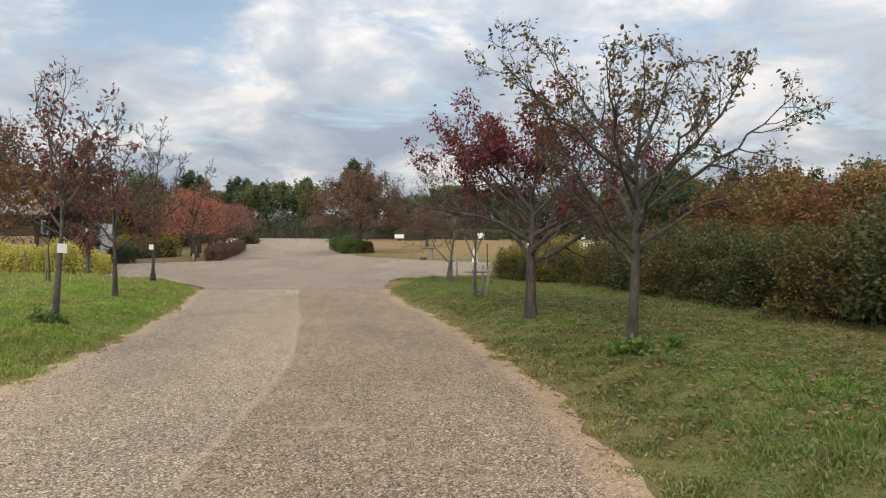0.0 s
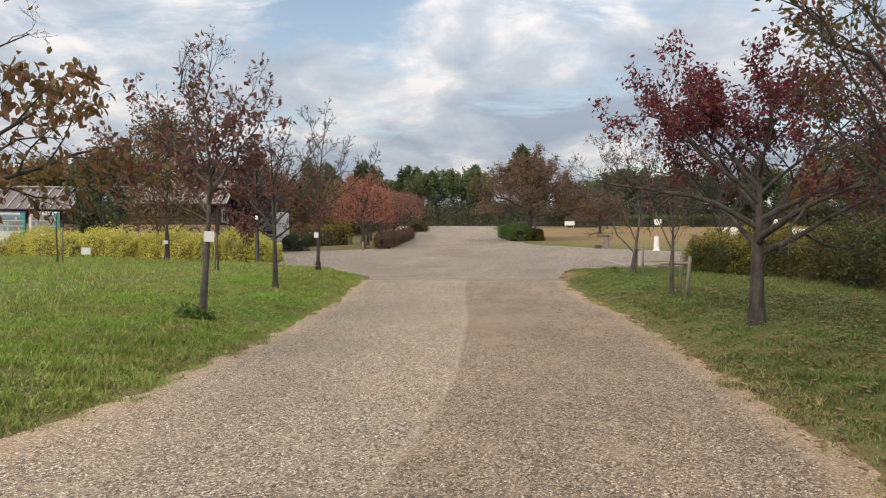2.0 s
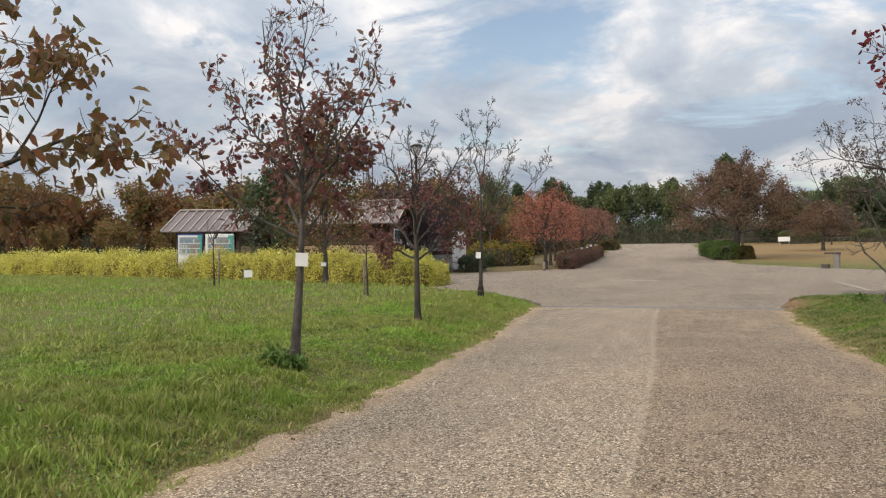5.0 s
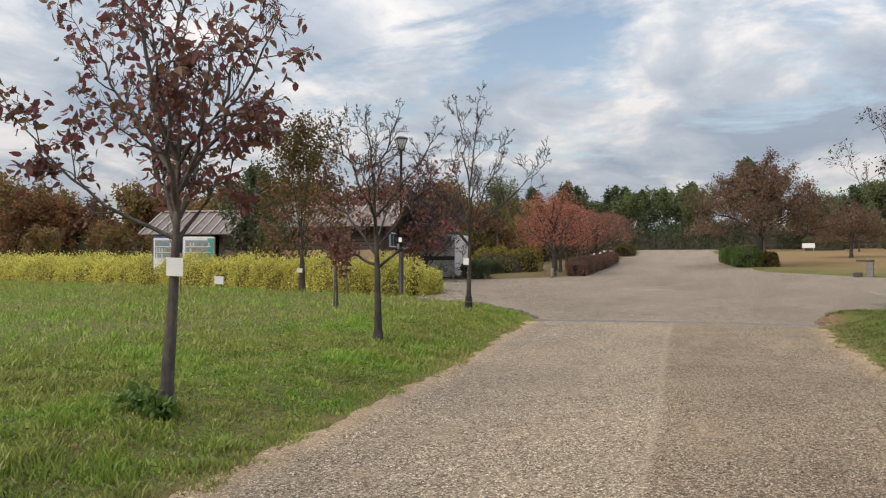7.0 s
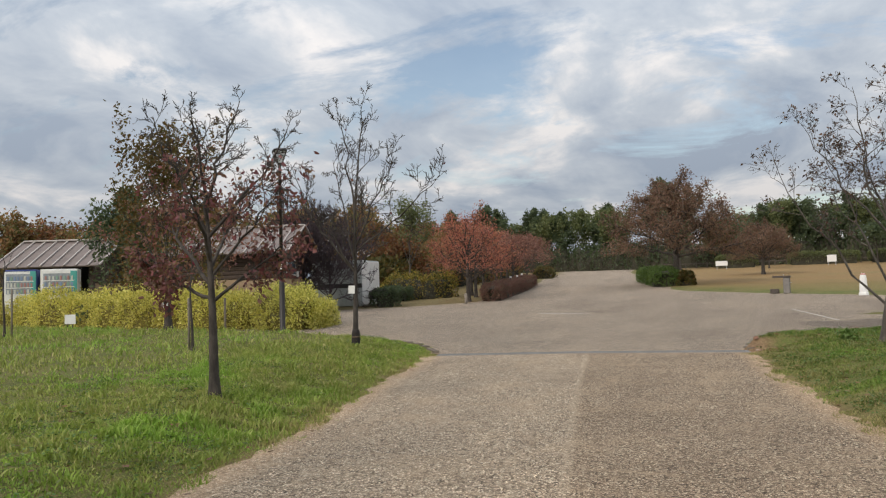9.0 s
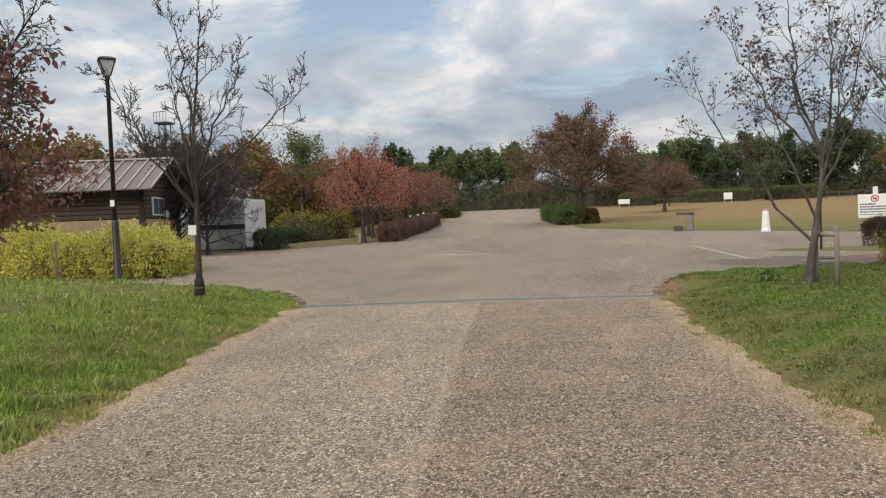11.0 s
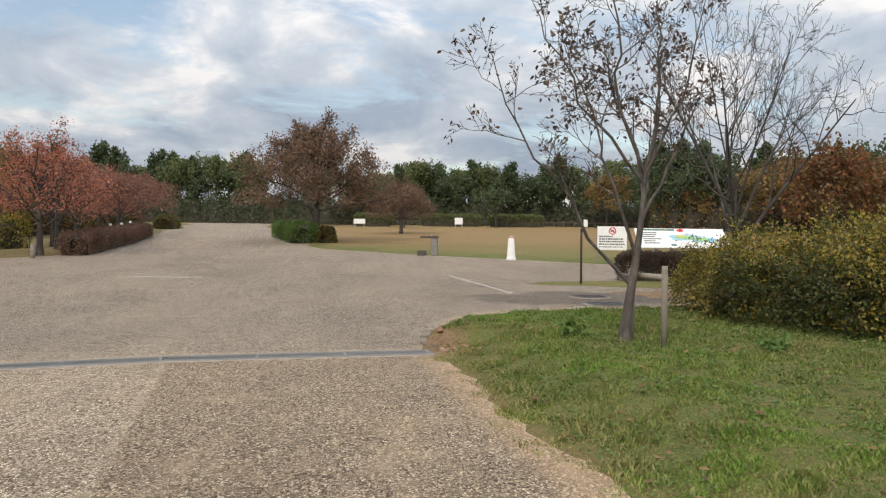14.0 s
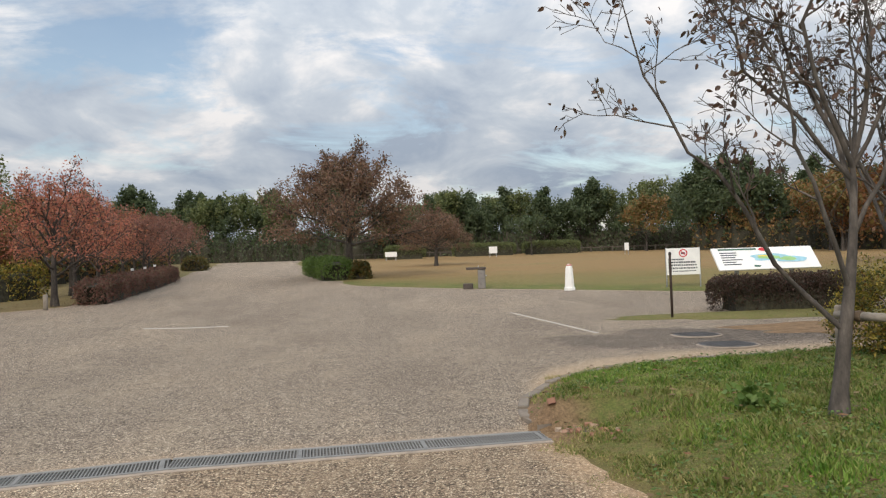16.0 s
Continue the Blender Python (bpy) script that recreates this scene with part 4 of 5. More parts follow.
# ---- hedges and shrubs ----
def hedge(name, pts, width, height, n, size, leaf_mat, label, category="hedge", lumps=.12, seed=1, round_=.45, twigs=0, group="", sink=.05, taper=.25, loose=.04, inside=None):
    """A clipped or loose hedge along pts: an added core coloured as inner shade, stems and many leaves on its skin."""
    rng = np.random.default_rng(seed)
    P = np.array(pts, float)
    seg = np.linalg.norm(np.diff(P, axis=0), axis=1)
    cum = np.concatenate([[0], np.cumsum(seg)])
    total = cum[-1]
    root = thing(name, pose(P[0][0], P[0][1], gz(*P[0]) - sink), label, category, group)
    o = np.array((P[0][0], P[0][1], gz(*P[0]) - sink))

    def skin(s, a, k):
        """s: metres along; a: 0..1 over the section from one foot to the other; k: how far out."""
        x, y = np.interp(s, cum, P[:, 0]), np.interp(s, cum, P[:, 1])
        x2, y2 = np.interp(s + .05, cum, P[:, 0]), np.interp(s + .05, cum, P[:, 1])
        x1, y1 = np.interp(s - .05, cum, P[:, 0]), np.interp(s - .05, cum, P[:, 1])
        tx, ty = x2 - x1, y2 - y1
        ln = np.hypot(tx, ty) + 1e-9
        nx, ny = ty / ln, -tx / ln
        endf = np.sqrt(np.clip(1 - np.clip(1 - np.minimum(s, total - s) / (width * .5), 0, 1) ** 2, .02, 1))
        ang = math.pi * a
        cx, cz = np.cos(ang), np.sin(ang)
        q = round_
        cx, cz = np.sign(cx) * np.abs(cx) ** q, np.abs(cz) ** q
        lump = 1 + lumps * (np.sin(s * 2.3 + 3 * a + seed) + .7 * np.sin(s * 5.7 + 7 * a) + .5 * np.sin(s * 11.3 - 5 * a) + .45 * np.sin(s * 19.1 + 13 * a) * np.sin(a * 21 + s * 3))
        w = width * .5 * cx * k * lump * (.35 + .65 * endf)
        z = height * cz * k * (1 + (lump - 1) * .6) * (1 - taper + taper * endf)
        X, Y = x + nx * w, y + ny * w
        return np.stack([X, Y, ground_z(X, Y) - sink + z], -1) - o

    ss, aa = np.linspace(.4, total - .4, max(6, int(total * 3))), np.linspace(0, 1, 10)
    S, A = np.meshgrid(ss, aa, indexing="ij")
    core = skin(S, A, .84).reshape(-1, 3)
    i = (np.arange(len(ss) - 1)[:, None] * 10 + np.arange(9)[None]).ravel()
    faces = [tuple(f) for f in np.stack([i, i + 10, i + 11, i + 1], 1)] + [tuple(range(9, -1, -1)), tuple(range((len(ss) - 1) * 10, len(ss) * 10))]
    # solid filler whose dark colour stands in for shade between the leaves
    link("shade_core", core, faces, inside or INNER_SHADE, root, flat=False)
    s, a = rng.uniform(0, total, n), rng.uniform(0, 1, n)
    c = skin(s, a, rng.uniform(.84, 1.02, n) + np.abs(rng.normal(size=n)) * loose)
    m = n // 25 + 60
    s[:m] = np.where(rng.uniform(size=m) < .5, rng.uniform(0, .3, m), total - rng.uniform(0, .3, m))
    c[:m] = skin(s[:m], a[:m], rng.uniform(.05, 1.0, m) ** .6)
    outd = skin(s, a, 1.2) - skin(s, a, .8)
    outd = outd / (np.linalg.norm(outd, axis=1, keepdims=True) + 1e-9)
    LV, LT = leaf_arrays(rng, c, size, -.15, .55, outd * .7)
    link_np("foliage", LV, LT, leaf_mat, root)
    if twigs:
        V, F = [], []
        for k in range(twigs):
            sk = np.array([rng.uniform(0, total)])
            p0 = skin(sk, np.array([rng.uniform(0, 1)]), np.array([.7]))[0]
            p0[2] = skin(sk, np.array([.001]), np.array([1.0]))[0][2] + rng.uniform(0, .2) * height
            p1 = skin(sk + rng.uniform(-.2, .2), np.array([rng.uniform(.05, .95)]), np.array([rng.uniform(1.0, 1.18)]))[0]
            tube_into(V, F, [p0, (p0 + p1) / 2 + rng.normal(size=3) * .05, p1], [.008, .006, .003], 3)
        link_np("stems", V, np.array(F), TWIG, root)
    return root


# core colours with the foliage's inner shade put in: near-black, and dulled gold
INNER_SHADE = bark("hedge_inner_shade", (.035, .032, .018), 14)
INNER_SHADE_GOLD = bark("golden_hedge_inner_shade", (.17, .14, .03), 30)
hedge("golden_hedge", [(-12.9, 28.2), (-18, 27.6), (-26, 27.0), (-36, 26.2)], 2.2, 1.04, 95000, .08, L_YELLOW, "low clipped golden-yellow hedge beside the path", seed=3, lumps=.19, loose=.10, round_=.75, inside=INNER_SHADE_GOLD)
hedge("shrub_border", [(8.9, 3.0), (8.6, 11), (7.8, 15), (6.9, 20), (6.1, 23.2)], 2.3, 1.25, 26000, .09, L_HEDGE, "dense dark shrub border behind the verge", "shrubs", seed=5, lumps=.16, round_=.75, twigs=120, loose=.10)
rb = np.random.default_rng(77)
SH = dict(fork=.12, r0=.03, limbs=15, spread=72, kids=(6, 4, 2), leader=.5, up=.06)
green_shrub = tree("autumn_shrub", 501, stand(7.6, 9.0), "spreading shrub with green and browning leaves", TWIG, 6500, L_HEDGE, .085, dict(H=1.75, R=1.15, **SH), droop=.1, clump=.07, aspect=.55, dome=(1.15, .25, 1.4, .5), category="shrub", group="border shrubs")
brown_shrub = tree("autumn_shrub", 502, stand(6.9, 13.0), "spreading shrub with olive and orange leaves", TWIG, 6500, L_SHRUBY, .08, dict(H=1.6, R=1.1, **SH), droop=.1, clump=.07, aspect=.55, dome=(1.1, .25, 1.3, .5), category="shrub", group="border shrubs")
for x, y, k, sc in ((7.9, 4.6, 0, 1.15), (7.8, 6.8, 0, 1.25), (7.4, 10.9, 0, 1.15), (8.6, 10.0, 0, 1.4), (8.2, 12.6, 1, 1.35), (6.7, 15.0, 0, .95), (7.7, 15.0, 1, 1.15), (6.4, 17.0, 0, .95), (7.3, 17.4, 1, 1.15),
                    (6.0, 18.9, 1, .95), (6.9, 19.9, 0, 1.15), (5.6, 20.9, 0, .92), (6.4, 22.3, 1, 1.1), (5.2, 22.7, 1, .88), (6.0, 24.4, 0, 1.0), (9.4, 7.6, 1, 1.2)):
    copy_thing((green_shrub, brown_shrub)[k], stand(x, y, rb.uniform(0, 360), sc))
gold_shrub = tree("yellow_shrub", 503, stand(3.9, 25.5), "rounded shrub with green, yellow and orange leaves", TWIG, 12000, L_SHRUBY2, .06, dict(H=1.55, R=1.05, **SH), droop=.1, clump=.06, aspect=.55, dome=(1.1, .2, 1.35, .55), category="shrub", group="yellow shrubs")
for x, y, sc in ((3.2, 25.6, .6), (2.5, 26.5, .55), (4.3, 24.6, .62)):
    copy_thing(green_shrub, stand(x, y, rb.uniform(0, 360), sc))
for x, y, sc in ((2.9, 26.9, .88), (4.3, 26.7, 1.0), (5.0, 24.9, .95), (2.6, 27.9, .7)):
    copy_thing(gold_shrub, stand(x, y, rb.uniform(0, 360), sc))
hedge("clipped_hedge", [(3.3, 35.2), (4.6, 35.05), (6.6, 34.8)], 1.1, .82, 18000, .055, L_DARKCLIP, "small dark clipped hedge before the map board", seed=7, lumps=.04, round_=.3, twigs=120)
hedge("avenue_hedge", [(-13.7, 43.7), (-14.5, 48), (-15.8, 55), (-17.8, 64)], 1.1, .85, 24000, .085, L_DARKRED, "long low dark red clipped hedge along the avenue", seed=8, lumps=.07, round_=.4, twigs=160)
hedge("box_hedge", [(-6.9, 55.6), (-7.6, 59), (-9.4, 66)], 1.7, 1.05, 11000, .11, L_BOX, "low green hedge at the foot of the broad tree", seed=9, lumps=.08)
hedge("grass_tuft", [(-5.9, 55.6), (-5.6, 56.3)], 1.1, .85, 1600, .16, L_SHRUBY, "tuft of brownish shrub at the tree's foot", "shrub", seed=10, lumps=.15, round_=.8)
hedge("flower_bed", [(-9.9, 70), (-10.4, 72.5)], 1.3, .35, 1400, .14, L_YELLOW, "low bed of bright yellow flowers", "flowers", seed=11)
hedge("yellow_shrub", [(-21.3, 80), (-22.3, 85)], 1.8, 1.1, 1800, .2, L_SHRUBY, "yellow autumn shrub beside the avenue", "shrub", seed=12, round_=.7)
for k, (x0, x1, y) in enumerate(((1.0, 8.3, 103), (9.0, 15.6, 102.5), (-6.5, -2.0, 99))):
    hedge("field_hedge", [(x0, y), (x1, y - .3)], 1.6, 1.45, 4200, .16, L_LIGHTGREEN, "clipped green hedge at the field's far side", seed=20 + k, round_=.3, lumps=.04, group="field hedges")
# undergrowth under the woods
for k, (pts, h, w, mt) in enumerate((
        ([(-46, 119), (-30, 116.5), (-14, 114)], 3.4, 5, L_GREEN),
        ([(-19, 114), (-10, 109), (16, 111), (32, 104)], 3.2, 3, L_GREEN),
        ([(28, 98), (36, 78), (38, 56), (30, 38), (24, 12)], 3.6, 5, L_WOODS),
        ([(-24.5, 56), (-27, 72), (-31, 98)], 3.2, 4, L_WOODS),
        ([(-23.5, 48.5), (-25, 55)], 2.0, 3, L_SHRUBY),
        ([(-30, 50), (-60, 44), (-72, 26), (-74, 10)], 3.4, 5, L_WOODS))):
    tagged(hedge("undergrowth", pts, w, h, 12000 if k else 8000, .36, mt, "tangled undergrowth at the foot of the wood", "undergrowth", seed=40 + k, round_=.7, lumps=.16), kind="stuff")
hedge("dark_shrub", [(-46, 37), (-36, 38.4)], 1.6, 1.1, 3000, .16, L_GREEN, "long low dark green hedge beyond the golden hedge", "hedge", seed=15, round_=.5)
hedge("yellow_shrub", [(-20.9, 46.2), (-18.6, 47.2), (-17.6, 48.6)], 1.6, 1.3, 5000, .11, L_SHRUBY2, "loose yellow-green shrub between container and avenue", "shrub", seed=16, round_=.7, lumps=.15, loose=.1)
hedge("dark_shrub", [(-20.2, 44.9), (-18.6, 45.4)], 1.2, .8, 2200, .11, L_GREEN, "low dark green shrub behind the container", "shrub", seed=13, round_=.6)
hedge("dark_shrub", [(-18.6, 40.7), (-17.4, 41.5)], 1.3, .9, 1500, .12, L_GREEN, "low dark green shrub before the container", "shrub", seed=14, round_=.6, twigs=60)


# ---- built things ----
def street_lamp(x, y):
    L = thing("street_lamp", pose(x, y, gz(x, y) - .03), "slim dark street lamp with a flared glass lantern", "lamp")
    part("base_sleeve", lathe([(.085, 0), (.085, .05), (.066, .08), (.064, 1.18), (.05, 1.24)], 16), DARKSTEEL, L)
    part("pole", lathe([(.045, 1.2), (.036, 3.92), (.05, 3.94), (.05, 4.0)], 14), DARKSTEEL, L)
    head = part("lantern", lathe([(.075, 3.98), (.19, 4.24), (.185, 4.25), (.07, 4.0)], 4), LAMPGLASS, L, "milky glass lantern")
    bars = bmesh.new()
    for k in range(4):
        a = math.pi / 2 * k
        p0, p1 = Vector((.08 * math.cos(a), .08 * math.sin(a), 3.98)), Vector((.2 * math.cos(a), .2 * math.sin(a), 4.25))
        block(bars, -.01, .01, -.01, .01, 0, (p1 - p0).length, 0, Matrix.Translation(p0) @ (p1 - p0).to_track_quat("Z", "Y").to_matrix().to_4x4())
    part("lantern_frame", bars, DARKSTEEL, head)
    part("cap", lathe([(.215, 4.25), (.22, 4.28), (.12, 4.32), (.02, 4.34)], 4), DARKSTEEL, L)
    part("tag", blk(-.05, .05, -.052, -.046, 1.5, 1.62, .002), WHITE, L, "small white number plate")


LAMPGLASS = plain("milky_glass", (.62, .64, .66), .1, 5, .2)
street_lamp(-11.9, 24.6)
street_lamp(-26.6, 97.0)


def bollard(x, y):
    B = thing("bollard", pose(x, y, pz(x, y), 0, 0, 15) @ Matrix.Diagonal((.62, .62, .78, 1)), "white plastic bollard, square and tapering", "bollard")
    part("foot", lathe([(.30, 0), (.30, .10), (.26, .15)], 8), WHITE, B)
    body = part("body", lathe([(.25, .15), (.235, .3), (.185, .9), (.17, 1.0), (.12, 1.07), (.04, 1.1)], 8), WHITE, B)
    part("cap", lathe([(.172, .985), (.15, 1.045), (.10, 1.085)], 8), plain("faded_red", (.42, .15, .12), .3, 20), B, "faded red top")
    for k in range(8):
        a = 2 * math.pi * (k + .5) / 8
        part("rib", blk(-.012, .012, -.012, .012, 0, .72, .004, pose(.225 * math.cos(a), .225 * math.sin(a), .2) @ pose(0, 0, 0, 0, 0, math.degrees(a)) @ pose(0, 0, 0, 0, -4.5, 0)), WHITE, body)
    part("band", blk(-.09, .09, -.215, -.19, .42, .86, .003, pose(0, 0, 0, -4, 0, 0)), plain("pale_label", (.60, .60, .61), .2, 20), B, "faded printed label")


bollard(1.87, 42.95)


def fountain(x, y):
    D = thing("drinking_fountain", pose(x, y, pz(x, y), 0, 0, -8) @ Matrix.Scale(.74, 4), "grey stone drinking fountain with a cantilevered basin", "fountain")
    part("pillar", blk(-.02, .32, -.2, .2, 0, .92, .02), STONE, D)
    part("basin", blk(-.58, .36, -.24, .24, .92, 1.04, .02), SLATE, D, "dark stone basin slab")
    part("recess", blk(-.03, -.018, -.16, .16, .06, .9), SLATE, D, "dark recessed face")
    part("bowl", lathe([(.16, 1.021), (.15, 1.022), (.13, 1.028), (.05, 1.03)], 14), GALV, D, "steel bowl")
    part("spout", lathe([(.016, 1.02), (.016, 1.1), (.01, 1.12)], 8), GALV, D, "steel spout")
    part("step", blk(-.74, -.28, -.2, .2, 0, .27, .02), SLATE, D, "low stone step")
    part("tap", blk(.32, .4, -.02, .02, .6, .64, .008), GALV, D, "side tap")


SLATE = plain("dark_stone", (.085, .068, .058), .4, 8, .85, 0, .6, .01)
STONE = plain("rough_stone", (.21, .195, .18), .4, 8, .9, 0, .6, .01)
fountain(-.85, 45.45)


def bars(root, rows, mat, m):
    for x0, x1, z0, z1 in rows:
        part("lettering", blk(x0, x1, -.004, 0, z0, z1, 0, m), mat, root)


INK = plain("dark_ink", (.03, .035, .05), .2)
RED = plain("red_ink", (.55, .04, .05), .2)
BLUE = plain("pale_blue_ink", (.30, .55, .66), .2)
GREENINK = plain("green_ink", (.30, .52, .22), .2)
DARKGREEN = plain("dark_green_ink", (.05, .13, .10), .2)


def notice(x, y, turn):
    S = thing("notice_sign", pose(x, y, gz(x, y) - .03, 0, 0, turn), "white notice board with a red prohibition ring and dark lines", "sign")
    part("board", blk(0, 1.02, .0, .03, .40, 1.24, .006), WHITE, S)
    for px in (.0, 1.02):
        part("leg", lathe([(.022, 0), (.022, 1.26)], 8), GALV, S).location = (px, .05, 0)
    ring = bmesh.new()
    n = 28
    vs_ = [[ring.verts.new((.52 + r * math.cos(2 * math.pi * i / n), -.004, 1.08 + r * math.sin(2 * math.pi * i / n))) for i in range(n)] for r in (.095, .13)]
    for i in range(n):
        ring.faces.new((vs_[0][i], vs_[0][(i + 1) % n], vs_[1][(i + 1) % n], vs_[1][i]))
    part("ring", ring, RED, S, "red prohibition ring")
    part("ring_bar", blk(-.11, .11, -.006, -.003, -.014, .014, 0, pose(.52, 0, 1.08, 0, 45, 0)), RED, S)
    part("ring_mark", blk(.46, .58, -.005, -.002, 1.05, 1.11, .001), INK, S)
    rr = random.Random(4)
    for i, z in enumerate((.86, .77, .68, .585, .50)):
        px = .06
        while px < (.5 if i == 0 else .9):
            w = rr.uniform(.025, .07)
            part("lettering", blk(px, px + w, -.004, -.001, z, z + (.05 if i < 4 else .032)), INK, S)
            px += w + rr.uniform(.012, .03)


notice(4.86, 42.4, -12)
P = thing("steel_post", pose(2.05, 34.0, gz(2.05, 34.0) - .03), "thin dark steel post at the edge of the paving", "post")
part("shaft", lathe([(.026, 0), (.026, 1.36), (.02, 1.38)], 10), plain("rusty_steel", (.05, .032, .026), .4), P)
part("cap", lathe([(.03, 1.36), (.03, 1.4), (.015, 1.42)], 10), DARKSTEEL, P)



def map_board(x, y, turn):
    M = thing("map_board", pose(x, y, gz(x, y) - .03, 0, 0, turn), "wide white park map board, tilted, behind a clipped hedge", "map board")
    tilt = pose(0, 0, .89, -36, 0, 0) @ Matrix.Diagonal((1.377, 1, 1.11, 1))
    part("panel", blk(-1.2, 1.2, -.03, .03, -.36, .36, .01, tilt), WHITE, M)
    for px in (-.9, .9):
        part("leg", blk(px - .05, px + .05, .05, .15, 0, .92, .01), GALV, M)

    def lay(name, x0, x1, z0, z1, mat, label=""):
        part(name, blk(x0, x1, -.036, -.032, z0, z1, .001, tilt), mat, M, label)

    lay("title_bar", -1.05, -.15, .27, .325, DARKGREEN, "dark green title bar")
    rr = random.Random(9)
    for i in range(6):
        lay("lettering", -1.05, -1.05 + rr.uniform(.3, .5), .17 - i * .075, .2 - i * .075, INK)

    def blob(name, cx, cz, rx, rz, mat, k, d):
        bm = bmesh.new()
        n = 30
        ring = [bm.verts.new(tilt @ Vector((cx + rx * (1 + .14 * math.sin(3 * a + k) + .07 * math.sin(7 * a)) * math.cos(a), -d, cz + rz * (1 + .2 * math.sin(2 * a + k)) * math.sin(a)))) for a in (2 * math.pi * i / n for i in range(n))]
        bm.faces.new(ring[::-1])
        part(name, bm, mat, M)

    blob("map_lake", .05, .02, .42, .13, BLUE, 1, .037)
    blob("map_lake", .55, -.06, .36, .12, BLUE, 2, .038)
    blob("map_park", .06, .02, .26, .07, GREENINK, 3, .041)
    blob("map_park", .5, -.05, .2, .06, GREENINK, 4, .042)
    blob("map_path", -.05, .06, .16, .02, plain("yellow_ink", (.75, .6, .1), .1), 4, .045)
    blob("map_emblem", .0, .28, .1, .05, RED, 5, .04)
    blob("map_emblem", -.3, -.26, .08, .035, DARKGREEN, 2, .04)


map_board(7.29, 40.8, 8.5)


def stake(x, y, h=.95, lean=(0, 0), r=.035, group="tree stakes"):
    T = thing("tree_stake", pose(x, y, gz(x, y) - .12, lean[0], lean[1], 0), "weathered round timber stake beside a young tree", "stake", group)
    part("shaft", lathe([(r, 0), (r, h + .08), (r * .8, h + .1)], 10), TIMBER, T)
    return T


def rail(a, b, r=.033):
    a, b = Vector(a), Vector(b)
    R = thing("stake_rail", Matrix.Translation(a) @ (b - a).to_track_quat("Z", "Y").to_matrix().to_4x4(), "short timber rail tied across two stakes", "rail", "tree stakes")
    part("bar", lathe([(r, -.08), (r, (b - a).length + .08)], 10), TIMBER, R)
    part("twine", lathe([(r * 1.25, .1), (r * 1.35, .13), (r * 1.25, .17)], 10), ROPE, R, "dark tying twine")


ROPE = plain("twine", (.10, .07, .045), .4, 40, .95, 0, .8)
z4 = gz(.2, 24.9)
stake(.30, 25.15, .86), stake(.46, 24.55, .9)
rail((.30, 25.08, z4 + .76), (.44, 24.6, z4 + .76))
stake(.95, 18.25, .85, (0, 3)), stake(1.05, 17.75, .85, (0, 4))
rail((.62, 18.0, gz(.8, 18) + .68), (1.02, 17.98, gz(.8, 18) + .68))
stake(-14.4, 42.35, .55, r=.07, group="plaza posts")
stake(-14.9, 26.2, 1.0, r=.03), stake(-11.32, 20.95, .95, r=.022), stake(-16.8, 21.5, 1.1, r=.022)


def tree_tag(x, y, z, turn, w=.13, h=.15, on="trunk"):
    T = thing("tree_tag", pose(x, y, z, 4, 3, turn), "white paper label tied to a tree " + on, "label", "tree labels")
    part("card", blk(-w / 2, w / 2, -.003, .003, -h / 2, h / 2, .001), WHITE, T)
    part("string", blk(-w * .55, w * .55, .004, .01, h * .3, h * .3 + .008), INK, T)


tree_tag(-6.45, 12.435, gz(-6.58, 12.45) + 1.27, 25, .15, .16)
tree_tag(-9.22, 23.21, gz(-9.2, 23.3) + 1.12, 15, .13, .16)
tree_tag(-15.06, 24.2, gz(-15.1, 24.35) + .62, 30, .16, .12)
for x in (-18.0, -17.82):
    P = thing("plant_label", pose(x, 23.9, gz(x, 23.9), 0, 0, 35), "small white label plate on a short stick in the lawn", "label", "lawn labels")
    part("plate", blk(-.07, .07, -.004, .004, .12, .36, .003), WHITE, P)
    part("stick", blk(-.012, .012, .004, .016, 0, .3), DARKSTEEL, P)


def lap_wall(root, x0, x1, y, z0, z1, mat, step=.16, name="log", face=-1):
    """Horizontal round-faced boards from z0 to z1."""
    z = z0
    while z < z1 - .02:
        part(name, blk(x0, x1, y - .05, y + .05, z + .006, min(z + step, z1), .03), mat, root)
        z += step


LOG = plain("dark_log", (.085, .06, .045), .45, 7, .85, 0, .5, .01)
TAN = plain("tan_board", (.40, .285, .18), .22, 4, .8)
ROOFMETAL = plain("brown_roof_sheet", (.16, .125, .11), .3, 3, .55)
ROOFRIB = plain("roof_rib", (.40, .36, .33), .25, 5, .5)
GLASSDARK = Mat("window_glass", .08, 0, .6).colour((.10, .13, .15)).m
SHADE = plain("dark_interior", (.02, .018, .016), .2)


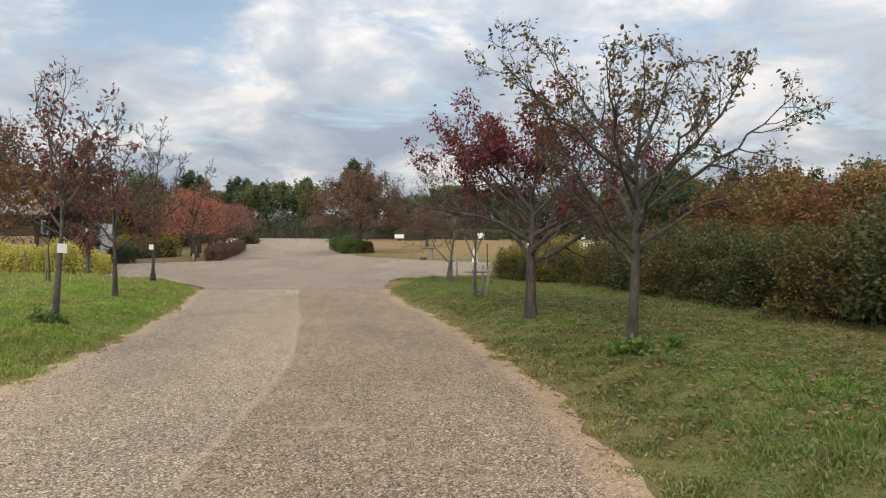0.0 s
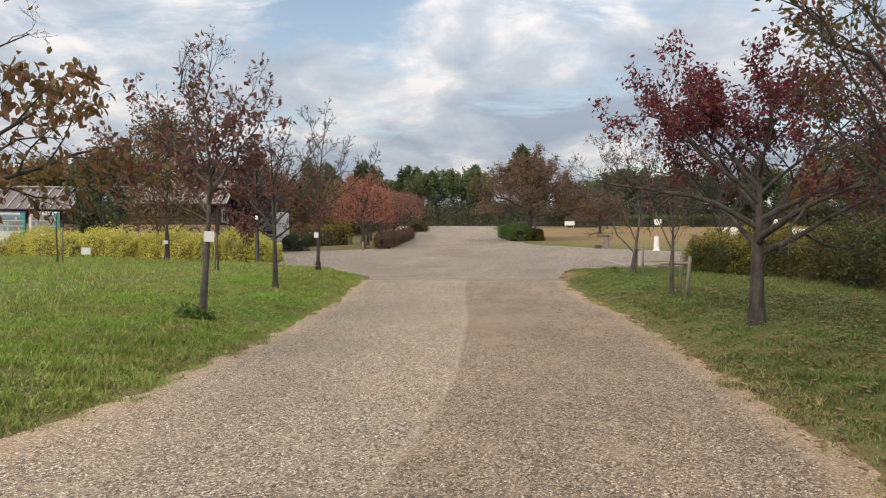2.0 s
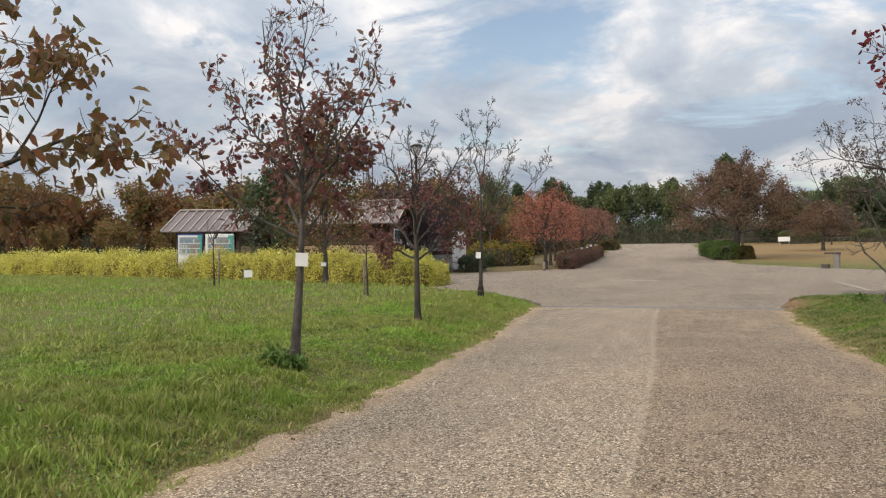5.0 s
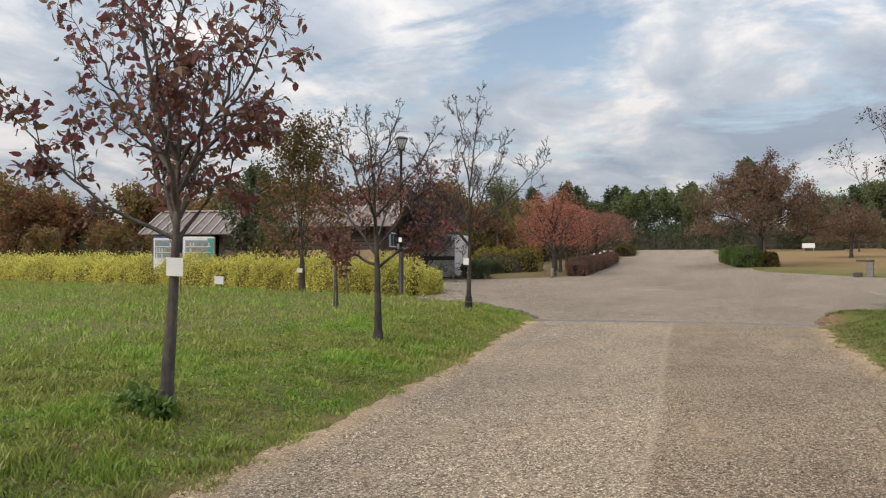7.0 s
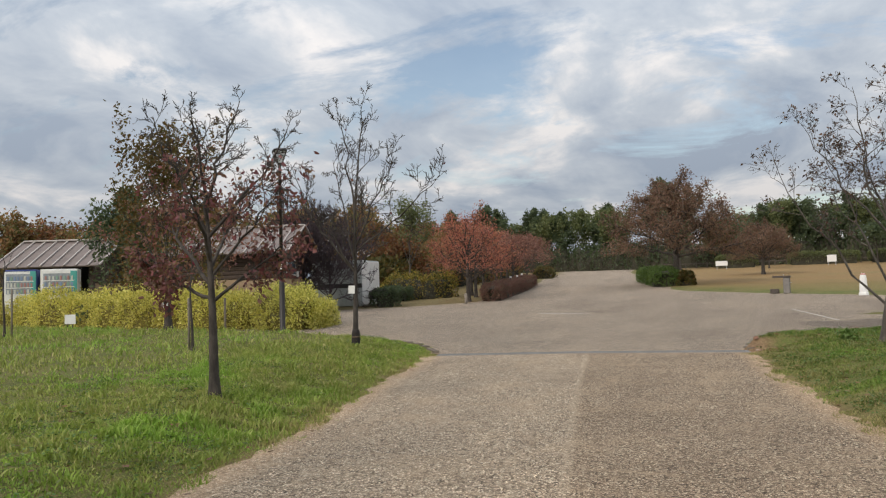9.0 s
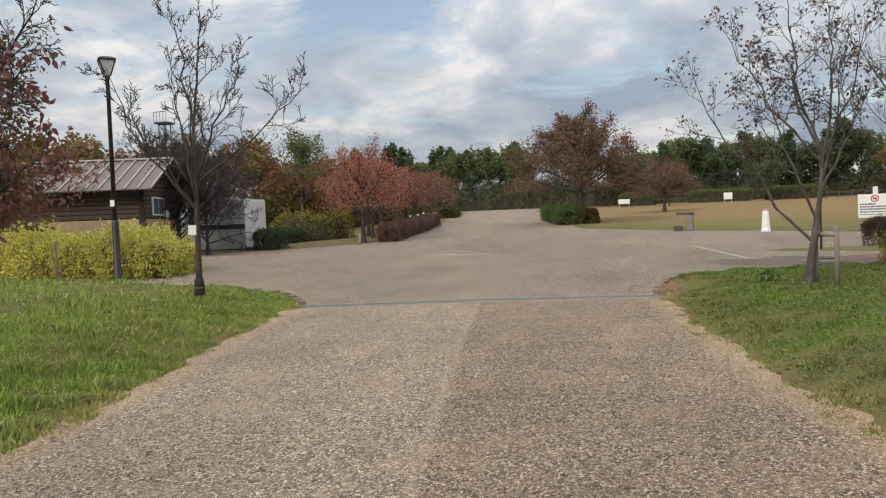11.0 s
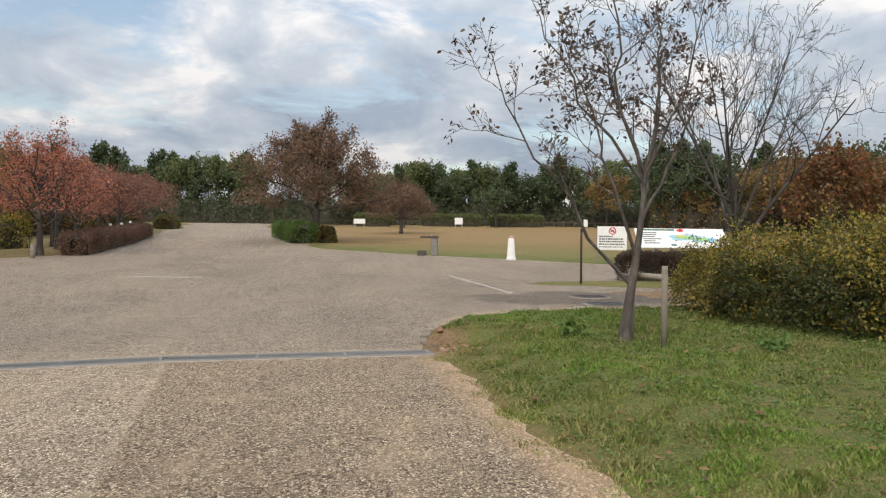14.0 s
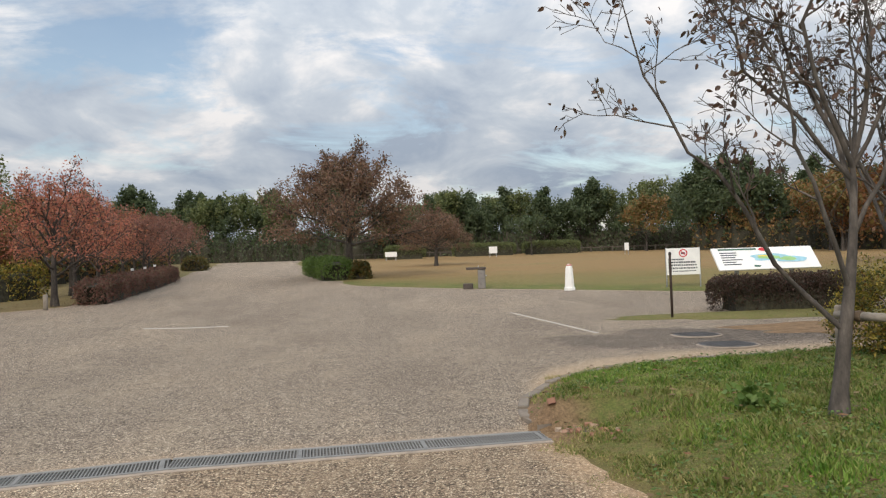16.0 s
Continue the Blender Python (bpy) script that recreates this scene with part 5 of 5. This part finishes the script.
def gabled(name, m, L, W, wall, ridge, label, window, porch):
    C = thing(name, m, label, "building")
    part("floor_slab", blk(-.2, L + .2, -.3, W + .2, -.15, .06, .02), CONCRETE, C)
    part("lower_wall", blk(0, L if not porch else L * .55, 0, .1, .05, 1.42, .01), TAN, C, "tan board lower wall")
    x1 = L if not porch else L * .55
    lap_wall(C, 0, x1, .05, 1.43, wall, LOG)
    part("back_wall", blk(0, L, W - .1, W, .05, wall, .01), LOG, C)
    part("end_wall", blk(0, .1, .12, W - .12, .05, wall, .01), LOG, C)
    # end towards the plaza: tan below, logs above, gable and window
    part("lower_wall", blk(L - .1, L, .12, W - .12, .05, 1.42, .01), TAN, C, "tan board lower wall")
    z = 1.43
    while z < wall + ridge - .2:
        f = 0 if z < wall else (z - wall) / ridge
        part("log", blk(L - .1, L, .12 + f * (W / 2 - .1), W - .12 - f * (W / 2 - .1), z + .006, z + .16, .03), LOG, C)
        z += .16
    if window:
        Wn = part("window", blk(L + .0, L + .06, .9, 2.0, 1.55, 2.2, .01), WHITE, C, "aluminium window frame")
        for k in range(2):
            part("pane", blk(L + .055, L + .066, .95 + k * .52, 1.42 + k * .52, 1.6, 2.15), GLASSDARK, Wn)
        part("notice", blk(L + .0, L + .015, 2.3, 2.6, 1.5, 1.75), WHITE, C, "small white notice")
    for px in (0.0, x1, L):
        part("post", blk(px - .09, px + .09, -.06, .1, .05, wall, .02), LOG, C)
    if porch:
        part("inner_wall", blk(x1, L, W * .6, W * .6 + .08, .05, wall, .01), SHADE, C)
        part("beam", blk(-.1, L + .1, -.05, .1, wall - .2, wall, .02), LOG, C)
    # roof: sheets with ribs
    ov, rise = .55, ridge
    for side in (-1, 1):
        ln = math.hypot(W / 2 + ov, rise * (W / 2 + ov) / (W / 2))
        ang = math.degrees(math.atan2(rise, W / 2))
        mm = (pose(0, W / 2, wall + rise + .02) @ pose(0, 0, 0, ang if side < 0 else -ang))
        y0, y1 = (-ln, 0) if side < 0 else (0, ln)
        R = part("roof", blk(-ov, L + ov, y0, y1, 0, .05, .005, mm), ROOFMETAL, C)
        n = int((L + 2 * ov) / .42)
        for k in range(n + 1):
            px = -ov + (L + 2 * ov) * k / n
            part("rib", blk(px - .025, px + .025, y0, y1, .05, .10, .005, mm), ROOFRIB, R)
    part("ridge_cap", blk(-ov, L + ov, W / 2 - .12, W / 2 + .12, wall + rise + .06, wall + rise + .13, .02), ROOFRIB, C)
    return C


gabled("log_cabin", pose(-23.2, 32.6, .62, 0, 0, 18), 4.6, 3.6, 2.62, .9, "log cabin with tan lower boards and a ribbed metal roof", True, False)
gabled("log_pavilion", pose(-26.4, 28.7, .62, 0, 0, 24), 2.7, 3.0, 2.25, .75, "open log shelter with a ribbed metal roof over drink machines", False, True)


def vending(x, y, turn, body, label, w=1.05):
    Vn = thing("vending_machine", pose(x, y, .62, 0, 0, turn), label, "vending machine", "drink machines")
    part("body", blk(-w / 2, w / 2, 0, .7, .04, 1.86, .02), body, Vn)
    part("front_panel", blk(-w * .47, w * .47, -.012, 0, .1, 1.8, .008), WHITE, Vn, "white front panel")
    part("window", blk(-w * .42, w * .42, -.02, -.012, 1.05, 1.72, .002), plain("display_pale", (.30, .33, .36), .3), Vn)
    rr = random.Random(int(x * -10))
    cols = [plain("can_%s" % n, c, .1) for n, c in (("blue", (.22, .3, .45)), ("red", (.42, .22, .2)), ("pale", (.6, .6, .55)), ("green", (.25, .4, .32)))]
    for r in range(3):
        for k in range(8):
            px = -w * .38 + k * w * .1
            part("can", blk(px, px + .055, -.035, -.02, 1.08 + r * .21, 1.22 + r * .21, .008), rr.choice(cols), Vn)
        part("shelf", blk(-w * .41, w * .41, -.03, -.018, 1.05 + r * .21, 1.075 + r * .21), WHITE, Vn)
    part("slot", blk(-w * .2, w * .2, -.015, 0, .3, .5, .01), SHADE, Vn)
    part("panel", blk(w * .3, w * .48, -.026, 0, .2, 1.8, .01), plain("panel_teal", (.08, .38, .34), .1), Vn)


vending(-23.6, 26.75, 42, plain("blue_machine", (.035, .06, .20), .2), "blue drink vending machine under the shelter", .95)
vending(-22.75, 27.5, 42, WHITE, "white drink vending machine with teal trim", 1.1)


def container(x, y, turn):
    K = thing("storage_container", pose(x, y, gz(x, y) - .03, 0, 0, turn), "pale grey-green steel container, stained along its lower half", "container")
    part("body", blk(-2.6, 0, 0, 2.2, .08, 2.25, .03), PANEL, K)
    for k in range(11):
        part("rib", blk(-2.55 + k * .24, -2.47 + k * .24, -.03, 0, .2, 2.1, .008), PANEL, K)
    part("end_panel", blk(.0, .03, .05, 2.15, .15, 2.2, .01), WHITE, K, "white end panel")
    part("band", blk(-2.6, .035, -.034, -.03, .95, 1.15), DARKSTEEL, K, "dark band")
    for px in (-2.4, -.3):
        part("foot", blk(px, px + .25, .1, 2.1, 0, .08), CONCRETE, K)


PANEL = plain("grey_panel", (.36, .39, .38), .3, 1.5, .6)
container(-19.07, 40.8, 6)


def mast(x, y):
    T = thing("lattice_mast", pose(x, y, gz(x, y)) @ Matrix.Diagonal((.6, .6, .85, 1)), "far grey steel mast with a lamp platform", "mast")
    z1 = 10.0
    for sx in (-.5, .5):
        for sy in (-.5, .5):
            part("leg", blk(sx - .05, sx + .05, sy - .05, sy + .05, 0, z1), DARKSTEEL, T)
    for k in range(10):
        part("brace", blk(-.55, .55, -.53, -.47, k + .9, k + 1.0), DARKSTEEL, T)
        part("brace", blk(-.7, .7, -.52, -.48, -.03, .03, 0, pose(0, 0, k + .5, 0, 42 if k % 2 else -42, 0)), DARKSTEEL, T)
    part("platform", blk(-.9, .9, -.9, .9, z1, z1 + .15), DARKSTEEL, T)
    for k in range(5):
        part("rail_post", blk(-.9 + k * .45 - .02, -.9 + k * .45 + .02, -.9, -.86, z1 + .15, z1 + 1.0), DARKSTEEL, T)
    part("handrail", blk(-.92, .92, -.92, -.86, z1 + 1.0, z1 + 1.06), DARKSTEEL, T)


mast(-37.9, 60.9)


# far fence and boards round the field
OLDRAIL = plain("old_rail", (.095, .08, .065), .4, 4, .9)
fence = thing("field_fence", pose(0, 0, 0), "low brown rail fence along the far side of the field", "fence")
for k in range(34):
    x = -14 + k * 1.25
    y = 104.6 - .03 * x
    part("post", blk(x - .06, x + .06, y - .06, y + .06, gz(x, y) - .1, gz(x, y) + .7), OLDRAIL, fence)
    part("rail", blk(x, x + 1.25, y - .03, y + .03, gz(x, y) + .5, gz(x, y) + .6), OLDRAIL, fence)
for x, y, w, h, z in ((4.9, 95, .85, .7, .4), (-5.6, 94, 1.2, .5, .4), (16.8, 88, .4, .7, .4), (-5.85, 58.3, .25, .5, .3)):
    B = thing("field_sign", pose(x, y, gz(x, y) - .02), "small white notice board at the edge of the field", "sign", "field signs")
    part("board", blk(-w / 2, w / 2, -.03, .03, z, z + h, .01), WHITE, B)
    for px in (-w * .4, w * .4):
        part("leg", blk(px - .03, px + .03, .03, .08, 0, z + h * .8), GALV, B)
tree("young_tree", 91, stand(9.2, 97), "small dark round-headed tree on the field", BARK, 1500, L_GREEN, .3, dict(H=4.2, fork=1.3, r0=.09, limbs=10, spread=52, kids=(5, 4, 2), reach=.75), clump=.2, low=1.2)
tree("young_tree", 92, stand(-1.0, 92), "small autumn tree at the edge of the field", BARK, 1200, L_KAKI, .28, dict(H=4.0, fork=1.3, r0=.08, limbs=10, spread=52, kids=(5, 4, 2), reach=.75), clump=.2, low=1.2)
for x, y in ((-14.8, 50.3), (-16.1, 56.6), (-15.3, 53.1)):
    P = thing("plant_label", pose(x, y, gz(x, y), 0, 0, 20), "small white label plate above the clipped hedge", "label", "hedge labels")
    part("plate", blk(-.06, .06, -.01, .01, 1.0, 1.1), WHITE, P)
    part("stick", blk(-.015, .015, .01, .03, 0, 1.1), DARKSTEEL, P)


# ---- manholes, painted lines, drain, kerb ----
def manhole(x, y, r):
    M = thing("manhole_cover", pose(x, y, pz(x, y)), "round dark iron manhole cover set in the asphalt", "manhole", "manholes")
    part("ring", lathe([(r * 1.1, -.02), (r * 1.1, .004), (r, .006)], 32), CONCRETE, M)
    part("lid", lathe([(r * .97, 0), (r * .97, .009), (r * .9, .012)], 32), DARKSTEEL, M)
    for k in range(6):
        part("ridge", blk(-r * .8, r * .8, -.012, .012, .012, .016, 0, pose(0, (k - 2.5) * r * .28, 0)), DARKSTEEL, M)


def patch(name, cx, cy, rx, ry, seed, lift, dryness, soilness, label):
    """A ragged low patch of earth or grass lying on the paving."""
    rng = np.random.default_rng(seed)
    n, rings = 64, 7
    ph = rng.uniform(0, 6.28, 6)
    V = []
    for j in range(rings + 1):
        for i in range(n):
            a = 2 * math.pi * i / n
            rag = 1 + .10 * math.sin(3 * a + ph[0]) + .06 * math.sin(7 * a + ph[1]) + .04 * math.sin(13 * a + ph[2]) + .03 * math.sin(23 * a + ph[3])
            f = j / rings
            x, y = cx + rx * rag * f * math.cos(a), cy + ry * rag * f * math.sin(a)
            V.append((x, y, pz(x, y) + lift * (1 - f ** 4) + .002))
    F = [(j * n + i, j * n + (i + 1) % n, (j + 1) * n + (i + 1) % n, (j + 1) * n + i) for j in range(rings) for i in range(n)]
    ob = link(name, V, F[::1], TURF, flat=False)
    for key, val in (("dry", dryness), ("soil", soilness)):
        ob.data.attributes.new(key, "FLOAT", "POINT").data.foreach_set("value", np.full(len(V), val, np.float32))
    tagged(ob, label, "ground", kind="structure")


patch("ground_earth", 5.6, 31.9, 3.2, 1.0, 3, .02, .3, .95, "bare brown earth beside the manholes")
patch("ground_strip", 4.6, 34.2, 3.6, .75, 4, .05, .15, .1, "narrow grass strip round the clipped hedge")
manhole(1.62, 30.42, .42), manhole(1.6, 31.6, .38)
LINE = plain("worn_line_paint", (.52, .47, .40), .35, 12, .8)
for x0, y0, x1, y1, wide in ((-8.95, 35.5, -7.15, 35.6, .075), (-.9, 36.4, .1, 32.2, .035)):
    ln = math.hypot(x1 - x0, y1 - y0)
    n = 12
    V, F = [], []
    for i in range(n + 1):
        for s in (-1, 1):
            px, py = x0 + (x1 - x0) * i / n - s * wide * (y1 - y0) / ln, y0 + (y1 - y0) * i / n + s * wide * (x1 - x0) / ln
            V.append((px, py, pz(px, py) + .006))
    F = [(2 * i, 2 * i + 2, 2 * i + 3, 2 * i + 1) for i in range(n)]
    tagged(link("trim_line", V, F, LINE), "worn pale painted line on the asphalt", "line", kind="structure")

DRAINPTS = [(-7.95, 24.47), (-5.0, 25.27), (-1.98, 25.68)]
slat_me = None
for a, b in zip(DRAINPTS, DRAINPTS[1:]):
    ln = math.hypot(b[0] - a[0], b[1] - a[1])
    za, zb = pz(*a), pz(*b)
    D = thing("drain_grating", Matrix.Translation((a[0], a[1], za)) @ Euler((0, -math.atan2(zb - za, ln), math.atan2(b[1] - a[1], b[0] - a[0]))).to_matrix().to_4x4(), "galvanised steel drain grating across the driveway", "drain", "drain gratings")
    for s in (-1, 1):
        part("frame", blk(0, ln, s * .15 - .02, s * .15 + .02, -.04, .012, .003), GRATE, D)
        part("curb", blk(0, ln, s * .17 - .03 + s * .03, s * .17 + .03 + s * .03, -.05, .006, .004), CONCRETE, D)
    part("trough", blk(0, ln, -.13, .13, -.12, -.05), SHADE, D)
    for s in (-.06, 0, .06):
        part("bearing_bar", blk(0, ln, s - .004, s + .004, -.04, .004), GRATE, D)
    n = int(ln / .026)
    for k in range(n):
        if slat_me is None:
            o = part("slat", blk(-.0045, .0045, -.13, .13, -.03, .009), GRATE, D)
            slat_me = o.data
        else:
            o = new("slat", slat_me)
            o.parent = D
        o.location = ((k + .5) * ln / n, 0, 0)
    for k in range(1, int(ln) + 1):
        part("end_bar", blk(k - .015, k + .015, -.132, .132, -.03, .011), GRATE, D)

# rounded kerb stones on both corners of the driveway
KERBL = [(-8.1, 24.75), (-8.5, 25.3), (-9.1, 25.95), (-10.2, 26.05), (-12, 25.68), (-15, 25.55), (-20, 25.38)]
for pts, lab in ((KERB, "curving row of low worn concrete kerb stones"), (KERBL, "row of low worn kerb stones edging the lawn")):
    K = thing("trim_kerb", pose(0, 0, 0), lab, "kerb", kind="structure")
    P = np.array(pts)
    cum = np.concatenate([[0], np.cumsum(np.linalg.norm(np.diff(P, axis=0), axis=1))])
    n = int(cum[-1] / .42)
    kr = random.Random(2)
    for k in range(n):
        s0, s1 = cum[-1] * k / n, cum[-1] * (k + 1) / n
        p0 = (np.interp(s0, cum, P[:, 0]), np.interp(s0, cum, P[:, 1]))
        p1 = (np.interp(s1, cum, P[:, 0]), np.interp(s1, cum, P[:, 1]))
        c = ((p0[0] + p1[0]) / 2, (p0[1] + p1[1]) / 2)
        l2 = math.hypot(p1[0] - p0[0], p1[1] - p0[1]) / 2 - .008
        part("kerb_stone", blk(-l2, l2, -.055, .055, -.12, .028 + kr.uniform(-.008, .008), .012, pose(c[0], c[1], pz(*c), 0, kr.uniform(-1, 1), math.degrees(math.atan2(p1[1] - p0[1], p1[0] - p0[0])) + kr.uniform(-2, 2))), DRAINEDGE, K)


rub = bmesh.new()
rq = random.Random(12)
for k in range(70):
    f = rq.random()
    x, y = -1.95 + .45 * f + rq.uniform(-.1, .1), 26.05 - .55 * f + rq.uniform(-.1, .1)
    q = rq.uniform(.01, .032)
    block(rub, -q, q, -q * .7, q * .7, -.02, q * .6, .006, pose(x, y, gz(x, y) + .005, rq.uniform(-25, 25), rq.uniform(-25, 25), rq.uniform(0, 180)))
rubm = Mat("brick_rubble", .9)
rubm.colour(rubm.ramp(rubm.island(), [(0, (.20, .10, .07)), (.3, (.34, .18, .12)), (.6, (.42, .33, .25)), (1, (.10, .08, .07))])).bump(rubm.noise(60), .5, .006)
rubble = part("rubble", rub, rubm.m, None)
tagged(rubble, "broken reddish brick and stone bits behind the kerb", "rubble", kind="stuff")

# ---- grass, weeds, fallen leaves ----
def blades(name, n, x0, x1, y0, y1, h, seed, label, width=.006, mat=None, fringe=False):
    rng = np.random.default_rng(seed)
    x, y = rng.uniform(x0, x1, n), rng.uniform(y0, y1, n)
    # tufts: keep more blades where a coarse pattern is high
    keep = (paved(x, y) < .07 + .2 * np.sin(x * 3.1 + y * 4.7) * np.sin(y * 2.9)) & (rng.uniform(size=n) < .78 + .22 * np.sin(x * 1.7 + np.sin(y * 2.2)) * np.sin(y * 1.3 + np.sin(x * 1.9)))
    edge = np.clip((.25 - paved(x, y)) / .6, .2, 1)
    keep &= rng.uniform(size=n) < edge
    keep &= rng.uniform(size=n) < np.clip(np.minimum(np.minimum(x - x0, x1 - x), y - y0) / 2.5 + (x0 > -5) * (x - x0 < 4) * 1.0 + (x1 > -5) * (x1 < 0) * (x1 - x < 4) * (y - y0) / 2.5, 0, 1)
    keep &= rng.uniform(size=n) > .9 * kerb_earth(x, y)
    if fringe:
        pv = paved(x, y)
        keep = (pv > -.42) & (pv < .13 + .1 * np.sin(x * 5 + y * 3)) & (rng.uniform(size=n) < .75 + .25 * np.sin(x * 4.1 + y * 2.3))
    x, y, edge = x[keep], y[keep], edge[keep]
    n = len(x)
    z = np.maximum(ground_z(x, y), base_z(x, y) - .005) - .01
    a = rng.uniform(0, 6.283, n)
    L = h * (.7 + .6 * np.clip(np.sin(x * 7.3 + np.sin(y * 5)) * np.sin(y * 6.7 + np.sin(x * 4)), -.6, 1)) * rng.uniform(.5, 1.35, n) * (.5 + .5 * edge) * (1 + .35 * np.sin(x * .9 + 1) * np.sin(y * .8))
    bend = rng.normal(size=(n, 2)) * L[:, None] * .45
    b = np.stack([x, y, z], 1)
    w = np.stack([np.cos(a), np.sin(a), a * 0], 1) * width * rng.uniform(.7, 1.4, (n, 1))
    mid = b + np.stack([bend[:, 0] * .35, bend[:, 1] * .35, L * .6], 1)
    tip = b + np.stack([bend[:, 0], bend[:, 1], L], 1)
    V = np.stack([b - w, b + w, mid + w * .8, tip, mid - w * .8], 1).reshape(-1, 3)
    i = np.arange(n)[:, None] * 5
    T = np.concatenate([i + [[0, 1, 2]], i + [[0, 2, 4]], i + [[4, 2, 3]]], 0)
    tagged(link_np(name, V, T, mat or L_GRASS), label, "grass", kind="stuff")


blades("grass_lawn", 370000, -11, -4.2, 3.0, 25.8, .085, 1, "rough green lawn grass with pale seed heads", .0075)
blades("grass_verge", 380000, -2.2, 7.0, 1.5, 29.6, .058, 2, "short green verge grass under the cherries", .0075, L_VERGE)
blades("grass_verge", 170000, .3, 6.0, 1.5, 11.5, .055, 7, "short verge grass mixed with straw beside the driveway", .006, L_VERGE)
blades("grass_verge", 190000, -2.2, 4.0, 20.5, 29.4, .05, 8, "short tufted grass on the rounded corner", .006, L_CORNER)
blades("grass_fringe", 700000, -9, 2.2, 2.0, 30, .06, 4, "dry straw-coloured grass fringe along the driveway", .006, L_STRAW, True)
blades("grass_lawn", 120000, -32, -9, 5, 26, .10, 3, "rough green lawn grass further off", .010)


def litter(n, x0, x1, y0, y1, seed, label, onroad=.0):
    rng = np.random.default_rng(seed)
    x, y = rng.uniform(x0, x1, n), rng.uniform(y0, y1, n)
    keep = (paved(x, y) < onroad)
    x, y = x[keep], y[keep]
    c = np.stack([x, y, np.maximum(ground_z(x, y), base_z(x, y)) + rng.uniform(.03, .075, len(x))], 1)
    V, T = leaf_arrays(rng, c, .08, 0, .6)
    V = V.reshape(-1, 4, 3)
    V[:, :, 2] = c[:, None, 2] + (V[:, :, 2] - c[:, None, 2]) * .25
    tagged(link_np("fallen_leaves", V.reshape(-1, 3), T, L_LITTER), label, "leaves", kind="stuff")


def clover(name, n, x0, x1, y0, y1, seed, label):
    """Low broad leaves in drifts among the grass."""
    rng = np.random.default_rng(seed)
    x, y = rng.uniform(x0, x1, n), rng.uniform(y0, y1, n)
    drift = np.sin(x * 1.9 + np.sin(y * 1.1) * 2) * np.sin(y * 1.6 + np.sin(x * 1.3) * 2) + .5 * np.sin(x * 5.3) * np.sin(y * 4.9)
    keep = (paved(x, y) < -.12) & (drift > rng.uniform(-.3, .7, n))
    x, y = x[keep], y[keep]
    c = np.stack([x, y, ground_z(x, y) + rng.uniform(.01, .075, len(x))], 1)
    V, T = leaf_arrays(rng, c, .042, -.4, .62)
    V = V.reshape(-1, 4, 3)
    V[:, :, 2] = c[:, None, 2] + (V[:, :, 2] - c[:, None, 2]) * .5
    tagged(link_np(name, V.reshape(-1, 3), T, L_CLOVER), label, "ground cover", kind="stuff")


clover("clover", 90000, -2.2, 7, 4, 30, 1, "low clover and broad weeds among the verge grass")
clover("clover", 35000, -10, -4.5, 5, 25.5, 2, "low clover and broad weeds among the lawn grass")
litter(9500, -.5, 7, 5, 19, 1, "brown fallen leaves scattered over the verge", .15)
litter(900, -2, 6, 19, 30, 2, "few fallen leaves in the verge grass", .1)
litter(700, -9, -4.2, 6, 24, 3, "few orange fallen leaves at the lawn's edge", .25)
litter(500, -16, -12.5, 42, 45.5, 4, "fallen leaves under the scarlet cherry", .6)
W = thing("trunk_wrap", stand(-9.2, 23.3), "dark wrapping round the foot of a young tree", "wrapping")
part("sleeve", lathe([(.085, 0), (.088, .12), (.08, .3), (.07, .36)], 12), plain("dark_wrap", (.025, .02, .018), .4, 20, .9, 0, .6, .01), W)
part("tie", lathe([(.087, .2), (.092, .21), (.087, .23)], 12), ROPE, W)
for k, (x, y, s) in enumerate(((2.35, 8.75, 1.0), (2.15, 8.85, .8), (-6.75, 12.3, .9), (-6.45, 12.3, .7), (-.35, 25.3, 1.0), (1.5, 24.2, .7), (2.9, 9.2, .8))):
    rng = np.random.default_rng(300 + k)
    n = 150
    r = rng.uniform(0, .22 * s, n) ** 1.0
    a = rng.uniform(0, 6.28, n)
    W = thing("weed_clump", pose(x, y, gz(x, y)), "clump of broad green weeds in the grass", "weed", "weed clumps")
    LV, LT = leaf_arrays(rng, np.stack([r * np.cos(a), r * np.sin(a), rng.uniform(.02, .2 * s, n)], 1), .085, -.3, .6)
    link_np("weed_leaves", LV, LT, L_WEED, W)
